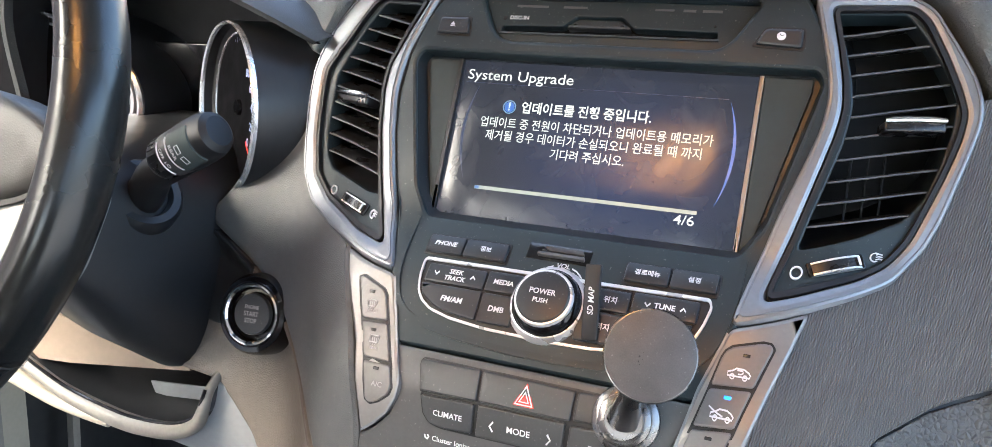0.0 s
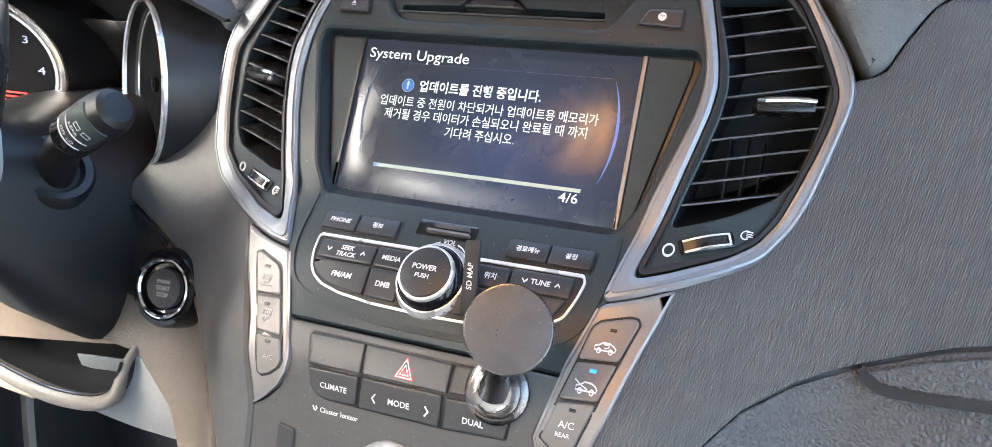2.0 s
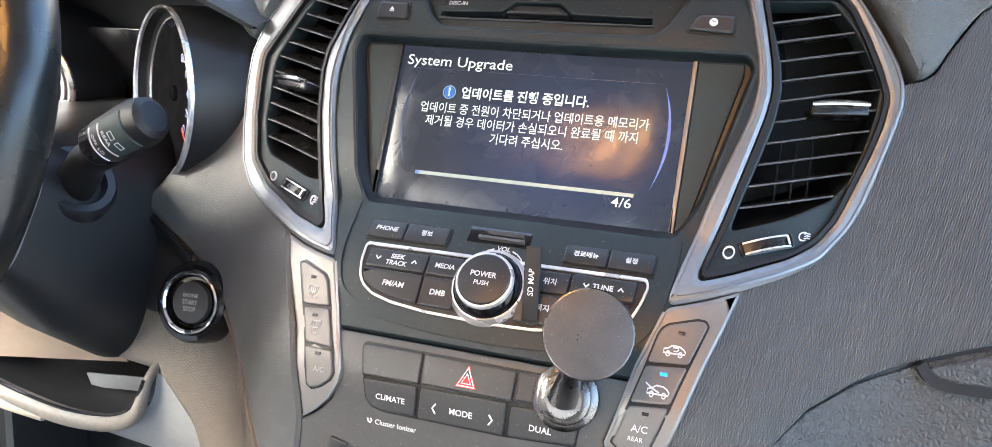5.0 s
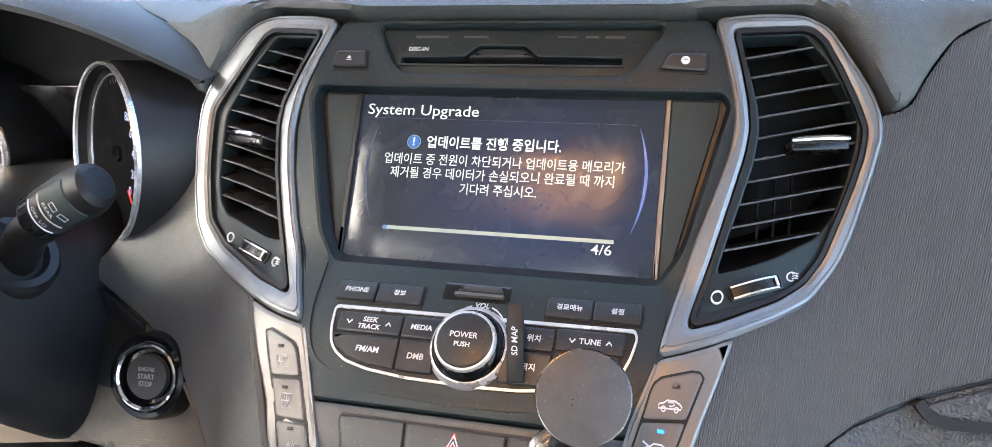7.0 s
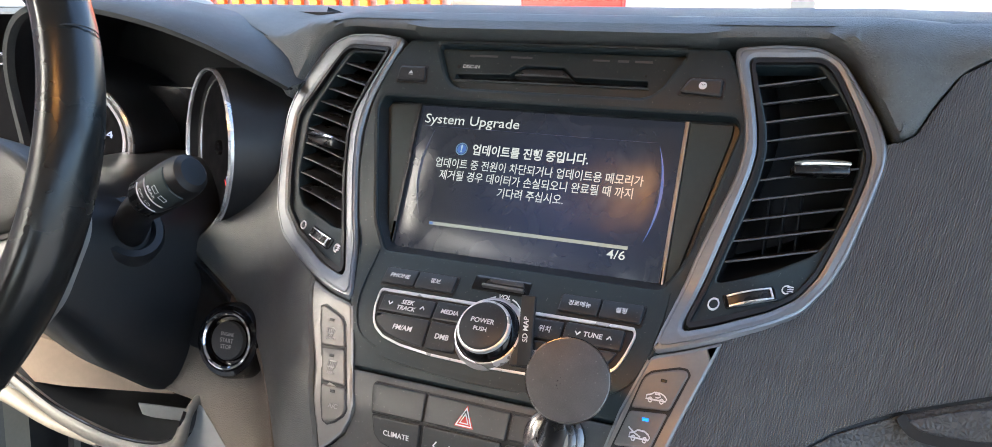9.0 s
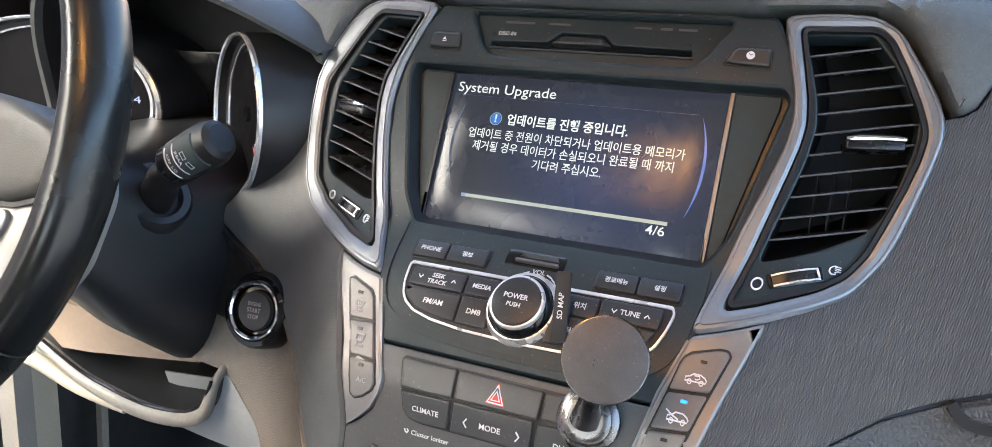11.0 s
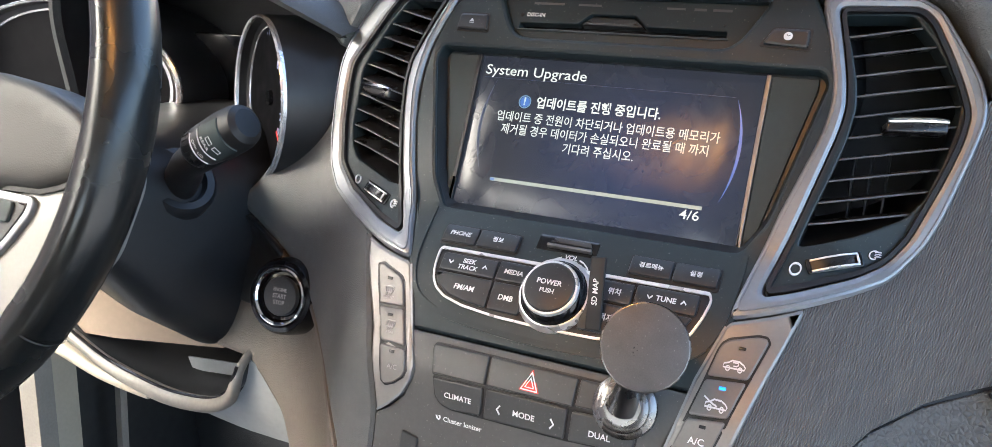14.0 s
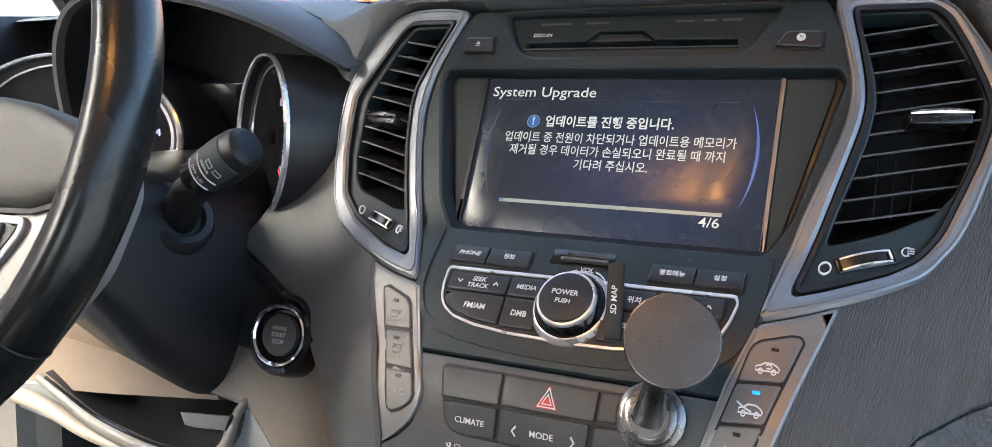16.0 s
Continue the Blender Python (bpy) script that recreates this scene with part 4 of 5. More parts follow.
key("key", [(.0281, .9838), (.0606, .9850), (.0618, .9962), (.0284, .9960)], "", .005, **K)
key("key", [(-.0592, .9804), (-.0270, .9812), (-.0272, .9657), (-.0456, .9648), (-.0530, .9664), (-.0568, .9709)], "CLIMATE", .0044, bold=.012, dx=.003, dz=.001, **K)
md = key("mode_key", [(-.0250, .9650), (.0238, .9656), (.0244, .9820), (-.0246, .9815)], "MODE", .0047, bold=.012, dz=-.0010, **K)
key("key", [(.0263, .9656), (.0617, .9680), (.0636, .9826), (.0270, .9814)], "DUAL", .0047, bold=.012, dx=-.001, dz=-.0018, **K)
for x, d in ((-.0157, -1), (.0166, 1)):
    part("chevron", band_mesh([(x - .0010 * d, .9724 + .0026), (x + .0010 * d, .9724), (x - .0010 * d, .9724 - .0026)], .0009, .0028, .0033), M["white"], md)
tri = lambda r: [(.0007 + r * math.cos(a), .9885 + .93 * r * math.sin(a)) for a in (math.pi / 2, math.pi * 7 / 6, math.pi * 11 / 6)]
plate("red_triangle", rounded(tri(.0072), .0008), M["red"], hz, h0=.0025, h1=.0032, bevel=.0001, step=.02)
part("white_triangle", band_mesh(tri(.0056), .0010, .003, .0035, True), M["white"], hz)
part("white_triangle", band_mesh(tri(.0030), .0008, .003, .0035, True), M["white"], hz)
lettering("Cluster Ionizer", frame_at(-.0385, .9575, .0012), .0041, M["white"], climate, bold=.008)
part("ion_symbol", band_mesh([(-.0556, .9590), (-.0550, .9572), (-.0538, .9566), (-.0530, .9580), (-.0538, .9592)], .0008, .001, .0014), M["white"], climate)
key("small_key", [(-.079, .925), (-.0665, .925), (-.0665, .9425), (-.0775, .9445)], "", .004, **K)
DI = frame_at(0, .923, .0)
dial = part("fan_dial", lathe([(.0290, -.003), (.0290, .0030), (.0275, .0046), (.0262, .0050)], DI, 56), M["satin"], climate, "satin silver dial bezel")
part("dial_face", lathe([(.0262, .0045), (.0150, .0050), (.0146, .0075), (0, .0080)], DI, 56), M["key"], dial, "black dial face")
bm = bmesh.new()
for i in range(5):
    a0 = radians(152 - i * 28)
    pts = [Vector((.0215 * math.cos(a0 - q), .0215 * math.sin(a0 - q), .0051)) for q in np.linspace(0, .36, 5)]
    w = .0004 + .0004 * i
    pr = [[bm.verts.new(DI @ (p * (1 + g * w / .0215))) for g in (-1, 1)] for p in pts]
    for a, b in zip(pr, pr[1:]):
        bm.faces.new((a[0], a[1], b[1], b[0]))
part("fan_scale", bm, M["white"], dial)
bm = bmesh.new()
for i in range(4):
    mm = DI @ pose(0, .0235, .0052, 0, 0, 90 * i + 20)
    bm.faces.new([bm.verts.new(mm @ Vector(p)) for p in ((0, .0002, 0), (.0012, .0008, 0), (.0014, .0019, 0), (.0003, .0021, 0))])
part("fan_symbol", bm, M["white"], dial)


# ---- silver key strips ----
def car_symbol(c, parent, arrow):
    x, z = c
    o = [(-.0054, -.0012), (-.0052, .0003), (-.0030, .0009), (-.0014, .0019), (.0022, .0018), (.0044, .0008), (.0054, -.0002), (.0050, -.0012)]
    bm = band_mesh([(x + a, z + b) for a, b in o], .0006, .0024, .0029, True)
    for w in (-.0030, .0030):
        band_mesh([(x + w + .0010 * math.cos(a), z - .0014 + .0010 * math.sin(a)) for a in np.linspace(0, 2 * math.pi, 11)[:-1]], .0005, .0024, .0029, True, bm=bm)
    if arrow:
        band_mesh([(x - .0010, z + .0012), (x + .0016, z + .0012), (x + .0020, z + .0004), (x + .0010, z - .0002), (x - .0004, z - .0002)], .0005, .0024, .0029, bm=bm)
    else:
        band_mesh([(x - .0066, z + .0024), (x - .0030, z + .0006), (x + .0006, z - .0006)], .0006, .0024, .0029, bm=bm)
    part("car_symbol", bm, M["white"], parent)


def heat_symbol(c, parent, box):
    x, z = c
    o = [(-.0026, -.0010), (-.0026, .0018), (.0026, .0018), (.0026, -.0010)] if box else [(-.0022, -.0010), (-.0030, .0012), (-.0012, .0020), (.0012, .0020), (.0030, .0012), (.0022, -.0010)]
    bm = band_mesh([(x + a, z + b) for a, b in o], .0005, .0024, .0028, True)
    for k in (-1, 0, 1):
        band_mesh([(x + k * .0014, z - .0022), (x + k * .0014 + .0005, z - .0006), (x + k * .0014, z + .0010)], .0004, .0024, .0028, bm=bm)
    part("heater_symbol", bm, M["dimwhite"], parent)


def key_strip(s):
    st = thing("key_strip", on(.1 * s, .99), "satin silver key strip flanking the console", "control panel", group="silver key strips")
    m = lambda p: [(s * x, z) for x, z in p]
    shape = STRIP if s > 0 else STRIP_D
    body = plate("body", rounded(m(shape), .003), M["strip"], st, h0=-.010, h1=.0030, bevel=.0018, step=.009, label="satin silver body")
    inner = [(.0960, 1.0290), (.0868, 1.0060), (.0812, .9845), (.0778, .9735), (.0800, .9665), (.0880, .9585), (.0965, .9525)] if s > 0 else [(.0950, 1.0290), (.0835, 1.005), (.0738, .9830), (.0750, .9758), (.0798, .9668), (.0880, .9588), (.0955, .9530)]
    part("bright_edge", band_mesh(m(inner), .0013, .001, .0034), M["satin"], st, "bright edge line")
    if s > 0:
        keys = ([(.0922, 1.0084), (.0953, 1.0196), (.0966, 1.0222), (.0995, 1.0243), (.1130, 1.0274), (.1166, 1.0271), (.1180, 1.0254), (.1120, 1.0098)],
                [(.0919, 1.0070), (.1117, 1.0085), (.1065, .9939), (.0874, .9925)], [(.0871, .9912), (.1062, .9927), (.0985, .9725), (.0945, .9680), (.0890, .9690), (.0810, .9745)])
        marks = ((.1067, 1.0217), (.1012, 1.0044), (.0957, .9890)), ((.1045, 1.0145), (.1000, .9980), (.0939, .9825))
    else:
        keys = ([(.1168, 1.0258), (.1141, 1.0269), (.1048, 1.0243), (.0988, 1.0224), (.0959, 1.0197), (.0904, 1.0086), (.1074, 1.0079)],
                [(.1067, 1.0065), (.0899, 1.0072), (.0812, .9915), (.0981, .9918)], [(.0977, .9904), (.0806, .9901), (.0776, .9803), (.0792, .9766), (.0852, .9719), (.0905, .9698), (.0935, .9716)])
        marks = ((.1053, 1.0205), (.0972, 1.0033), (.0885, .9879)), ((.1032, 1.0149), (.0947, .9992), (.0865, .9805))
    out = offset(keys[0][:-2] + keys[0][-2:-1] + keys[1][1:3] + keys[2][1:] + keys[1][-1:] + keys[1][:1] + keys[0][-1:], -.0010) if s < 0 else offset(keys[0][1:-1] + keys[1][1:3] + keys[2][1:] + keys[1][-1:] + keys[1][:1] + keys[0][:1], -.0010)
    plate("key_gap", rounded(m(out), .001), M["black"], st, h0=.001, h1=.0032, bevel=.0002, step=.009)
    for i, k in enumerate(keys):
        kb = plate("key", rounded(m(k), .0016), M["stripkey"], st, h0=.001, h1=.0042, bevel=.0008, step=.009, label="silver key")
        cx, cz = marks[1][i]
        lm = frame_at(marks[0][i][0] * s, marks[0][i][1], .0043)
        lit = s > 0 and i == 1
        part("indicator", box_mesh(0, (.0034, .0017, .0006), .0003, lm), M["led"] if lit else M["leddark"], kb, "lit blue indicator" if lit else "unlit indicator")
        if i == 2:
            lettering("A/C", frame_at(cx * s, cz, .0044), .0050 if s > 0 else .0042, M["white"] if s > 0 else M["dimwhite"], kb, bold=.01)
            if s > 0:
                lettering("REAR", frame_at(cx - .0015, cz - .0046, .0044), .0032, M["white"], kb, bold=.01)
        elif s > 0:
            car_symbol((cx, cz), kb, i == 0)
        else:
            heat_symbol((-cx, cz), kb, i == 1)
            lettering("FRONT" if i == 0 else "REAR", frame_at(-(cx - .0012), cz - .0034, .0044), .0022, M["dimwhite"], kb)
        for ch in kb.children:
            if ch.name.startswith(("car_symbol", "heater_symbol")):
                ch.location = normal(cx * s, cz) * .0017
    return st


key_strip(1)
key_strip(-1)


# ---- magnetic phone mount ----
mount = thing("phone_mount", on(.0542, .9905, .003), "round magnetic phone mount on a nickel ball foot", "phone mount")
FT = Matrix.Translation(on(.0548, .9895, .002)) @ pose(0, 0, 0, 64, 0, 6)
part("foot", lathe([(.0168, -.001), (.0172, .0012), (.0168, .0032), (.0150, .0046), (.0135, .0050), (.0131, .0062), (.0112, .0072), (.0098, .0074), (.0094, .0084), (0, .0086)], FT, 48), M["steel"], mount, "stepped polished nickel foot")
part("neck", tube(spline([on(.0548, .9895, .008), (.0585, -.1120, 1.0080), (.0640, -.1190, 1.0250), (.0690, -.1260, 1.0370)], 10), [.0086, .0078, .0068, .0062, .0058, .0058, .0062, .0068, .0076, .0080, .0080], 24), M["steel"], mount, "polished nickel neck")
DC = look((.0712, -.1285, 1.0412), (.160, -.475, 1.225))
DC = DC @ pose(0, 0, 0, 0, 180, 0)
part("socket", lathe([(.0060, -.020), (.0085, -.016), (.0105, -.010), (.0120, -.006), (.0120, -.004)], DC, 40), M["steel"], mount, "nickel socket")
disc = part("disc", lathe([(.0120, -.0045), (.0205, -.0045), (.0213, -.0035), (.0213, -.0010), (.0208, .0000), (.0204, .0001)], DC, 64), M["steel"], mount, "thin metal rim")
part("rubber_face", lathe([(.0206, -.0010), (.0204, .0002), (.0198, .0005), (0, .0006)], DC, 64), M["disc"], disc, "scuffed grey rubber face")
bm = bmesh.new()
random.seed(4)
for k in range(5):
    mm = DC @ pose(-.004 + random.uniform(-.0012, .0012), -.004 + k * .0012 + random.uniform(-.0004, .0004), .0007, 0, 0, random.uniform(0, 90))
    w = random.uniform(.0002, .0005)
    bm.faces.new([bm.verts.new(mm @ Vector(p)) for p in ((-w, -w * .6, 0), (w, -w * .4, 0), (w * .7, w, 0), (-w * .5, w * .8, 0))])
part("scuff", bm, M["black"], disc, "small dark scuffs")

# ---- engine start button ----
start = thing("start_button", (-.2200, -.049, .9755), "round black engine start button with chrome ring", "button")
SB = Matrix.Translation((-.2200, -.0490, .9755)) @ pose(0, 0, 0, 69, 0, 4)
part("bezel", lathe([(.0290, -.026), (.0288, -.012), (.0275, .0010), (.0255, .0042), (.0225, .0050), (.0210, .0040)], SB, 56), M["gloss"], start, "glossy black surround")
part("ring", lathe([(.0212, .0030), (.0210, .0056), (.0198, .0062), (.0186, .0050), (.0182, .0020)], SB, 56), M["chrome"], start, "chrome ring")
part("well", lathe([(.0184, .0040), (.0172, .0010), (.0140, .0005)], SB, 56), M["gloss"], start)
cap = part("cap", lathe([(.0142, -.002), (.0142, .0030), (.0136, .0042), (.0120, .0046), (0, .0046)], SB, 48), M["keylow"], start, "dark grey cap")
for i, w in enumerate(("ENGINE", "START", "STOP")):
    lettering(w, SB @ pose(0, .0046 - i * .0046, .0048), .0036 if i == 0 else .0044, M["dimwhite"], cap, bold=.01, wide=.9)

# ---- instrument cluster ----
hood = thing("instrument_hood", (-.34, .05, 1.16), "dark grey padded hood over the instrument cluster", "instrument hood")
LIP = spline([(-.205, .022, 1.150), (-.228, .008, 1.166), (-.262, -.002, 1.183), (-.305, -.010, 1.197), (-.365, -.014, 1.207), (-.420, -.012, 1.207), (-.458, -.006, 1.190), (-.482, .002, 1.155), (-.492, .012, 1.10), (-.494, .02, 1.03)], 48)
cen = Vector((-.35, 0, 1.08))
secs = []
for p in LIP:
    d = Vector((p.x - cen.x, 0, (p.z - cen.z) * 1.3)).normalized()
    secs.append([p + Vector((0, .004, 0)) - d * .002, p + Vector((0, -.003, 0)) - d * .001, p + Vector((0, -.004, 0)) + d * .003,
                 p + Vector((0, .004, 0)) + d * .007, p + Vector((0, .03, 0)) + d * .009, p + Vector((0, .09, 0)) + d * .005, p + Vector((0, .25, 0)) - d * .04])
part("visor", loft(secs, closed=False), M["leather"], hood, "grained dark grey visor")
part("liner", loft([[s[0], s[0] + Vector((0, .05, .001)), s[0] + Vector((0, .11, -.002))] for s in secs], closed=False), M["black"], hood, "black lining under the visor")
cluster = thing("instrument_cluster", (-.36, .08, 1.08), "dark instrument cluster with two chrome-ringed gauges", "instrument cluster")
bm = loft([[(-.20, .11, 1.20), (-.64, .11, 1.20), (-.64, .11, .98), (-.20, .11, .98)], [(-.20, .115, 1.20), (-.64, .115, 1.20), (-.64, .115, .98), (-.20, .115, .98)]])
part("back_panel", bm, M["black"], cluster, "black backing")
part("shelf", box_mesh((-.42, .05, 1.022), (.42, .13, .012), .003), M["bluegrey"], cluster, "pale grey shelf below the gauges")
bm = box_mesh((-.372, .075, 1.10), (.060, .004, .075), .001)
part("side_wall", box_mesh((-.655, .06, 1.09), (.03, .14, .22), .004), M["shroud"], cluster, "dark end wall")
part("trip_display", bm, M["gloss"], cluster, "dark trip display")


def gauge(cx, cy, cz, r, yaw, name, tilt=8, broad=1.0):
    G = Matrix.Translation((cx, cy, cz)) @ pose(0, 0, 0, 90 - tilt, 0, yaw) @ Matrix.Diagonal((broad, 1, 1, 1))
    pod = part(name, lathe([(r * 1.02, .000), (r * 1.03, -.004), (r * 1.05, -.03), (r * 1.05, -.09)], G, 64), M["shroud"], cluster, "dark grey gauge pod")
    part("chrome_ring", lathe([(r * 1.022, -.002), (r * 1.026, .0014), (r * 1.010, .0030), (r * .988, .0020), (r * .978, -.003)], G, 64), M["bezelring"], pod, "chrome ring")
    part("inner_wall", lathe([(r * .982, .000), (r * .965, -.006), (r * .90, -.0085)], G, 64), M["black"], pod)
    part("dial_rim", lathe([(r * .905, -.0085), (r * .90, -.0070), (r * .875, -.0070), (r * .87, -.0085)], G, 64), M["bezelring"], pod, "thin inner chrome ring")
    face = part("dial", lathe([(r * .88, -.0082), (r * .60, -.0086), (0, -.0086)], G, 64), M["dial"], pod, "black dial face")
    return G, pod, face


G, pod, face = gauge(-.281, .014, 1.1020, .0600, -32, "speed_gauge")
for i, w in enumerate(("0", "20", "40", "60", "80")):
    a = radians(-42 + i * 24)
    lettering(w, G @ pose(.0300 * math.cos(a), .0330 * math.sin(a), -.0078), .0085, M["gaugewhite"], pod, "numeral")
bm = bmesh.new()
mm = G @ pose(0, 0, -.0068, 0, 0, -46)
bm.faces.new([bm.verts.new(mm @ Vector(p)) for p in ((.030, -.0011, 0), (.052, -.0007, 0), (.052, .0007, 0), (.030, .0011, 0))])
part("needle", bm, M["gaugered"], pod, "red needle")
part("needle_hub", lathe([(.006, -.0090), (.0055, -.0060), (0, -.0058)], G, 24), M["gloss"], pod)
bm = bmesh.new()
for i in range(26):
    a = radians(-46 + i * 6)
    mm = G @ pose(.0485 * math.cos(a), .0485 * math.sin(a), -.0076, 0, 0, math.degrees(a))
    w = .002 if i % 4 == 0 else .0011
    bm.faces.new([bm.verts.new(mm @ Vector(p)) for p in ((-w, -.0002, 0), (w, -.0002, 0), (w, .0002, 0), (-w, .0002, 0))])
part("tick_marks", bm, M["gaugewhite"], pod)
G, pod, face = gauge(-.520, .025, 1.0960, .0680, 0, "rev_gauge", 6, 2.1)
for i, w in enumerate(("2", "3", "4")):
    a = radians(60 - i * 28)
    lettering(w, G @ pose(.052 * math.cos(a), .052 * math.sin(a), -.0078), .0085, M["gaugewhite"], pod, "numeral")
bm = bmesh.new()
for k in range(3):
    mm = G @ pose(.036, -.016 - k * .0035, -.0078)
    bm.faces.new([bm.verts.new(mm @ Vector(p)) for p in ((-.007, -.0007, 0), (.007, -.0007, 0), (.007, .0007, 0), (-.007, .0007, 0))])
part("warning_bars", bm, M["gaugered"], pod, "red warning bars")

# ---- steering column and stalk ----
column = thing("steering_column", (-.36, -.03, 1.0), "matte black steering column shroud", "steering column")
S1 = [(-.36, 1.072, .050, .022, -.150), (-.36, 1.058, .066, .052, -.140), (-.36, 1.020, .078, .082, -.095), (-.36, .992, .084, .095, -.050), (-.36, .980, .094, .108, .010), (-.36, .975, .096, .110, .060)]
def cowl(row):
    cx, cz, hw, hh, y = row
    return [(p[0], p[1], p[2] + (.42 * max(0, -.272 - p[0]) * min(1, (cz - p[2]) / hh) if p[2] < cz else 0)) for p in superellipse(cx, cz, hw, hh, y, 48, 3.2)]


part("shroud", loft([cowl(row) for row in S1]), M["shroud"], column, "matte black shroud")
stalk = thing("wiper_stalk", (-.285, -.066, 1.058), "black wiper stalk with printed twist rings", "control stalk")
BT = look((-.290, -.066, 1.056), (-.205, -.085, 1.120)) @ pose(0, 0, 0, 0, 180, 0)
part("boot", lathe([(.0270, -.012), (.0265, .002), (.0235, .0065), (.0185, .0060), (.0165, .001)], BT, 40), M["shroud"], stalk, "round black boot")
AX0, AX1 = Vector((-.2640, -.0800, 1.0820)), Vector((-.2050, -.0800, 1.1105))
part("arm", tube(spline([(-.298, -.064, 1.048), (-.280, -.070, 1.063), (-.264, -.0765, 1.077), (-.246, -.0775, 1.0850), (-.224, -.076, 1.0950)], 14), [.0135 - .0003 * i for i in range(15)], 20), M["black"], stalk, "black tapered arm")
HD = look(AX0, AX1) @ pose(0, 0, 0, 0, 180, 0) @ pose(0, 0, .0125) @ Matrix.Diagonal((.95, .95, .73, 1))
L = (AX1 - AX0).length
hdp = [(.0110, -.004), (.0134, 0), (.0142, .004), (.0146, .014)]
part("twist_ring", lathe(hdp, HD, 40), M["slat"], stalk, "ribbed twist ring")
part("print_ring", lathe([(.0147, .0145), (.0150, .017), (.0153, .026), (.0151, .0285)], HD, 40), M["keylow"], stalk, "dark printed ring")
part("cap", lathe([(.0150, .0285), (.0156, .031), (.0160, .040), (.0160, .052), (.0155, .060), (.0138, .0672), (.0100, .0712), (0, .0722)], HD, 40), M["black"], stalk, "black rounded end cap")
bm = bmesh.new()
for k in range(22):
    a = 2 * math.pi * k / 22
    b = box_mesh(0, (.0010, .0008, .009), .0002, HD @ pose(.0144 * math.cos(a), .0144 * math.sin(a), .0075, 0, 0, math.degrees(a)))
    me_tmp = bpy.data.meshes.new("tmp")
    b.to_mesh(me_tmp)
    b.free()
    bm.from_mesh(me_tmp)
    bpy.data.meshes.remove(me_tmp)
part("ribs", bm, M["slat"], stalk)


def round_print(words, along, angle, r, size, turn, name="lettering"):
    a = radians(angle)
    m = HD @ Matrix.Rotation(a, 4, "Z") @ Matrix.Translation((r, 0, along)) @ pose(0, 0, 0, 90, 0, 90) @ pose(0, 0, 0, 0, 0, turn)
    return lettering(words, m, size, M["white"], stalk, name)


# which way round the head faces the front seats
to_eye = HD.to_3x3().inverted() @ (Vector((.15, -.47, 1.23)) - AX0).normalized()
EYE_A = math.degrees(math.atan2(to_eye.y, to_eye.x))


def wrapped(name, z0, z1, a0, a1, rr, material, label=""):
    """A curved patch on the stalk's head, between two heights and two angles."""
    bm = bmesh.new()
    grid = [[bm.verts.new(HD @ Vector((q * math.cos(radians(EYE_A + a)), q * math.sin(radians(EYE_A + a)), z))) for a in np.linspace(a0, a1, 15)]
            for z, q in ((z0 - .0008, rr - .0012), (z0, rr), (z1, rr), (z1 + .0008, rr - .0012))]
    for p, q in zip(grid, grid[1:]):
        for u in range(14):
            bm.faces.new((p[u], p[u + 1], q[u + 1], q[u]))
    part(name, bm, material, stalk, label)


wrapped("print_pad", .0320, .0560, -48, 52, .01665, M["plate"], "raised grey printed pad")
for z in (.0165, .0275):
    wrapped("white_line", z, z + .0006, -50, 50, .0156, M["white"])
for w, al, da, sz, tn in (("REAR", .0350, -4, .0044, 0), ("OFF", .0215, -14, .0042, 0), ("LO", .0215, 16, .0042, 0)):
    round_print(w, al, EYE_A + da, .01675 if al > .03 else .0156, sz, tn)
for al, da, w, hh in ((.0415, -4, .0054, .0042), (.0415, 24, .0054, .0042)):
    m = HD @ Matrix.Rotation(radians(EYE_A + da), 4, "Z") @ Matrix.Translation((.01675, 0, al)) @ pose(0, 0, 0, 90, 0, 90)
    bm = band_mesh([(-w / 2, -hh / 2), (w / 2, -hh / 2), (w / 2, hh / 2), (-w / 2, hh / 2)], .0005, -.0004, .0001, True, put=(lambda mm: (lambda x, z, h: mm @ Vector((x, z, h))))(m))
    part("washer_symbol", bm, M["white"], stalk)

# ---- steering wheel ----
WC = Vector((-.360, -.192, 1.128))
WM = Matrix.Translation(WC) @ pose(0, 0, 0, 90 - 24.3, 0, 0)
wheel = thing("steering_wheel", WC, "black leather steering wheel with silver spokes", "steering wheel")
R, r = .1737, .0156
bm = bmesh.new()
NU, NV = 120, 20
rows = []
for i in range(NU):
    a = 2 * math.pi * i / NU
    grip = 1 + .06 * math.cos(2 * a) ** 2
    rows.append([bm.verts.new(WM @ Vector(((R + r * .93 * grip * math.cos(b)) * math.cos(a), (R + r * .93 * grip * math.cos(b)) * math.sin(a), r * 1.12 * grip * math.sin(b)))) for b in np.linspace(0, 2 * math.pi, NV + 1)[:-1]])
for i in range(NU):
    p, q = rows[i], rows[(i + 1) % NU]
    for j in range(NV):
        bm.faces.new((p[j], p[(j + 1) % NV], q[(j + 1) % NV], q[j]))
part("rim", bm, M["rim"], wheel, "black leather rim")
for a in (27, 153, -35, 215):
    A = radians(a)
    mm = WM @ pose(R * math.cos(A), R * math.sin(A), 0, 90, 0, a) 
    part("stitch_seam", lathe([(r * 1.045, -.0006), (r * 1.065, 0), (r * 1.045, .0006)], mm, 24), M["black"], wheel, "dark leather joint")
on_wheel = lambda q: (lambda x, z, h: WM @ Vector((x, z, q + h)))
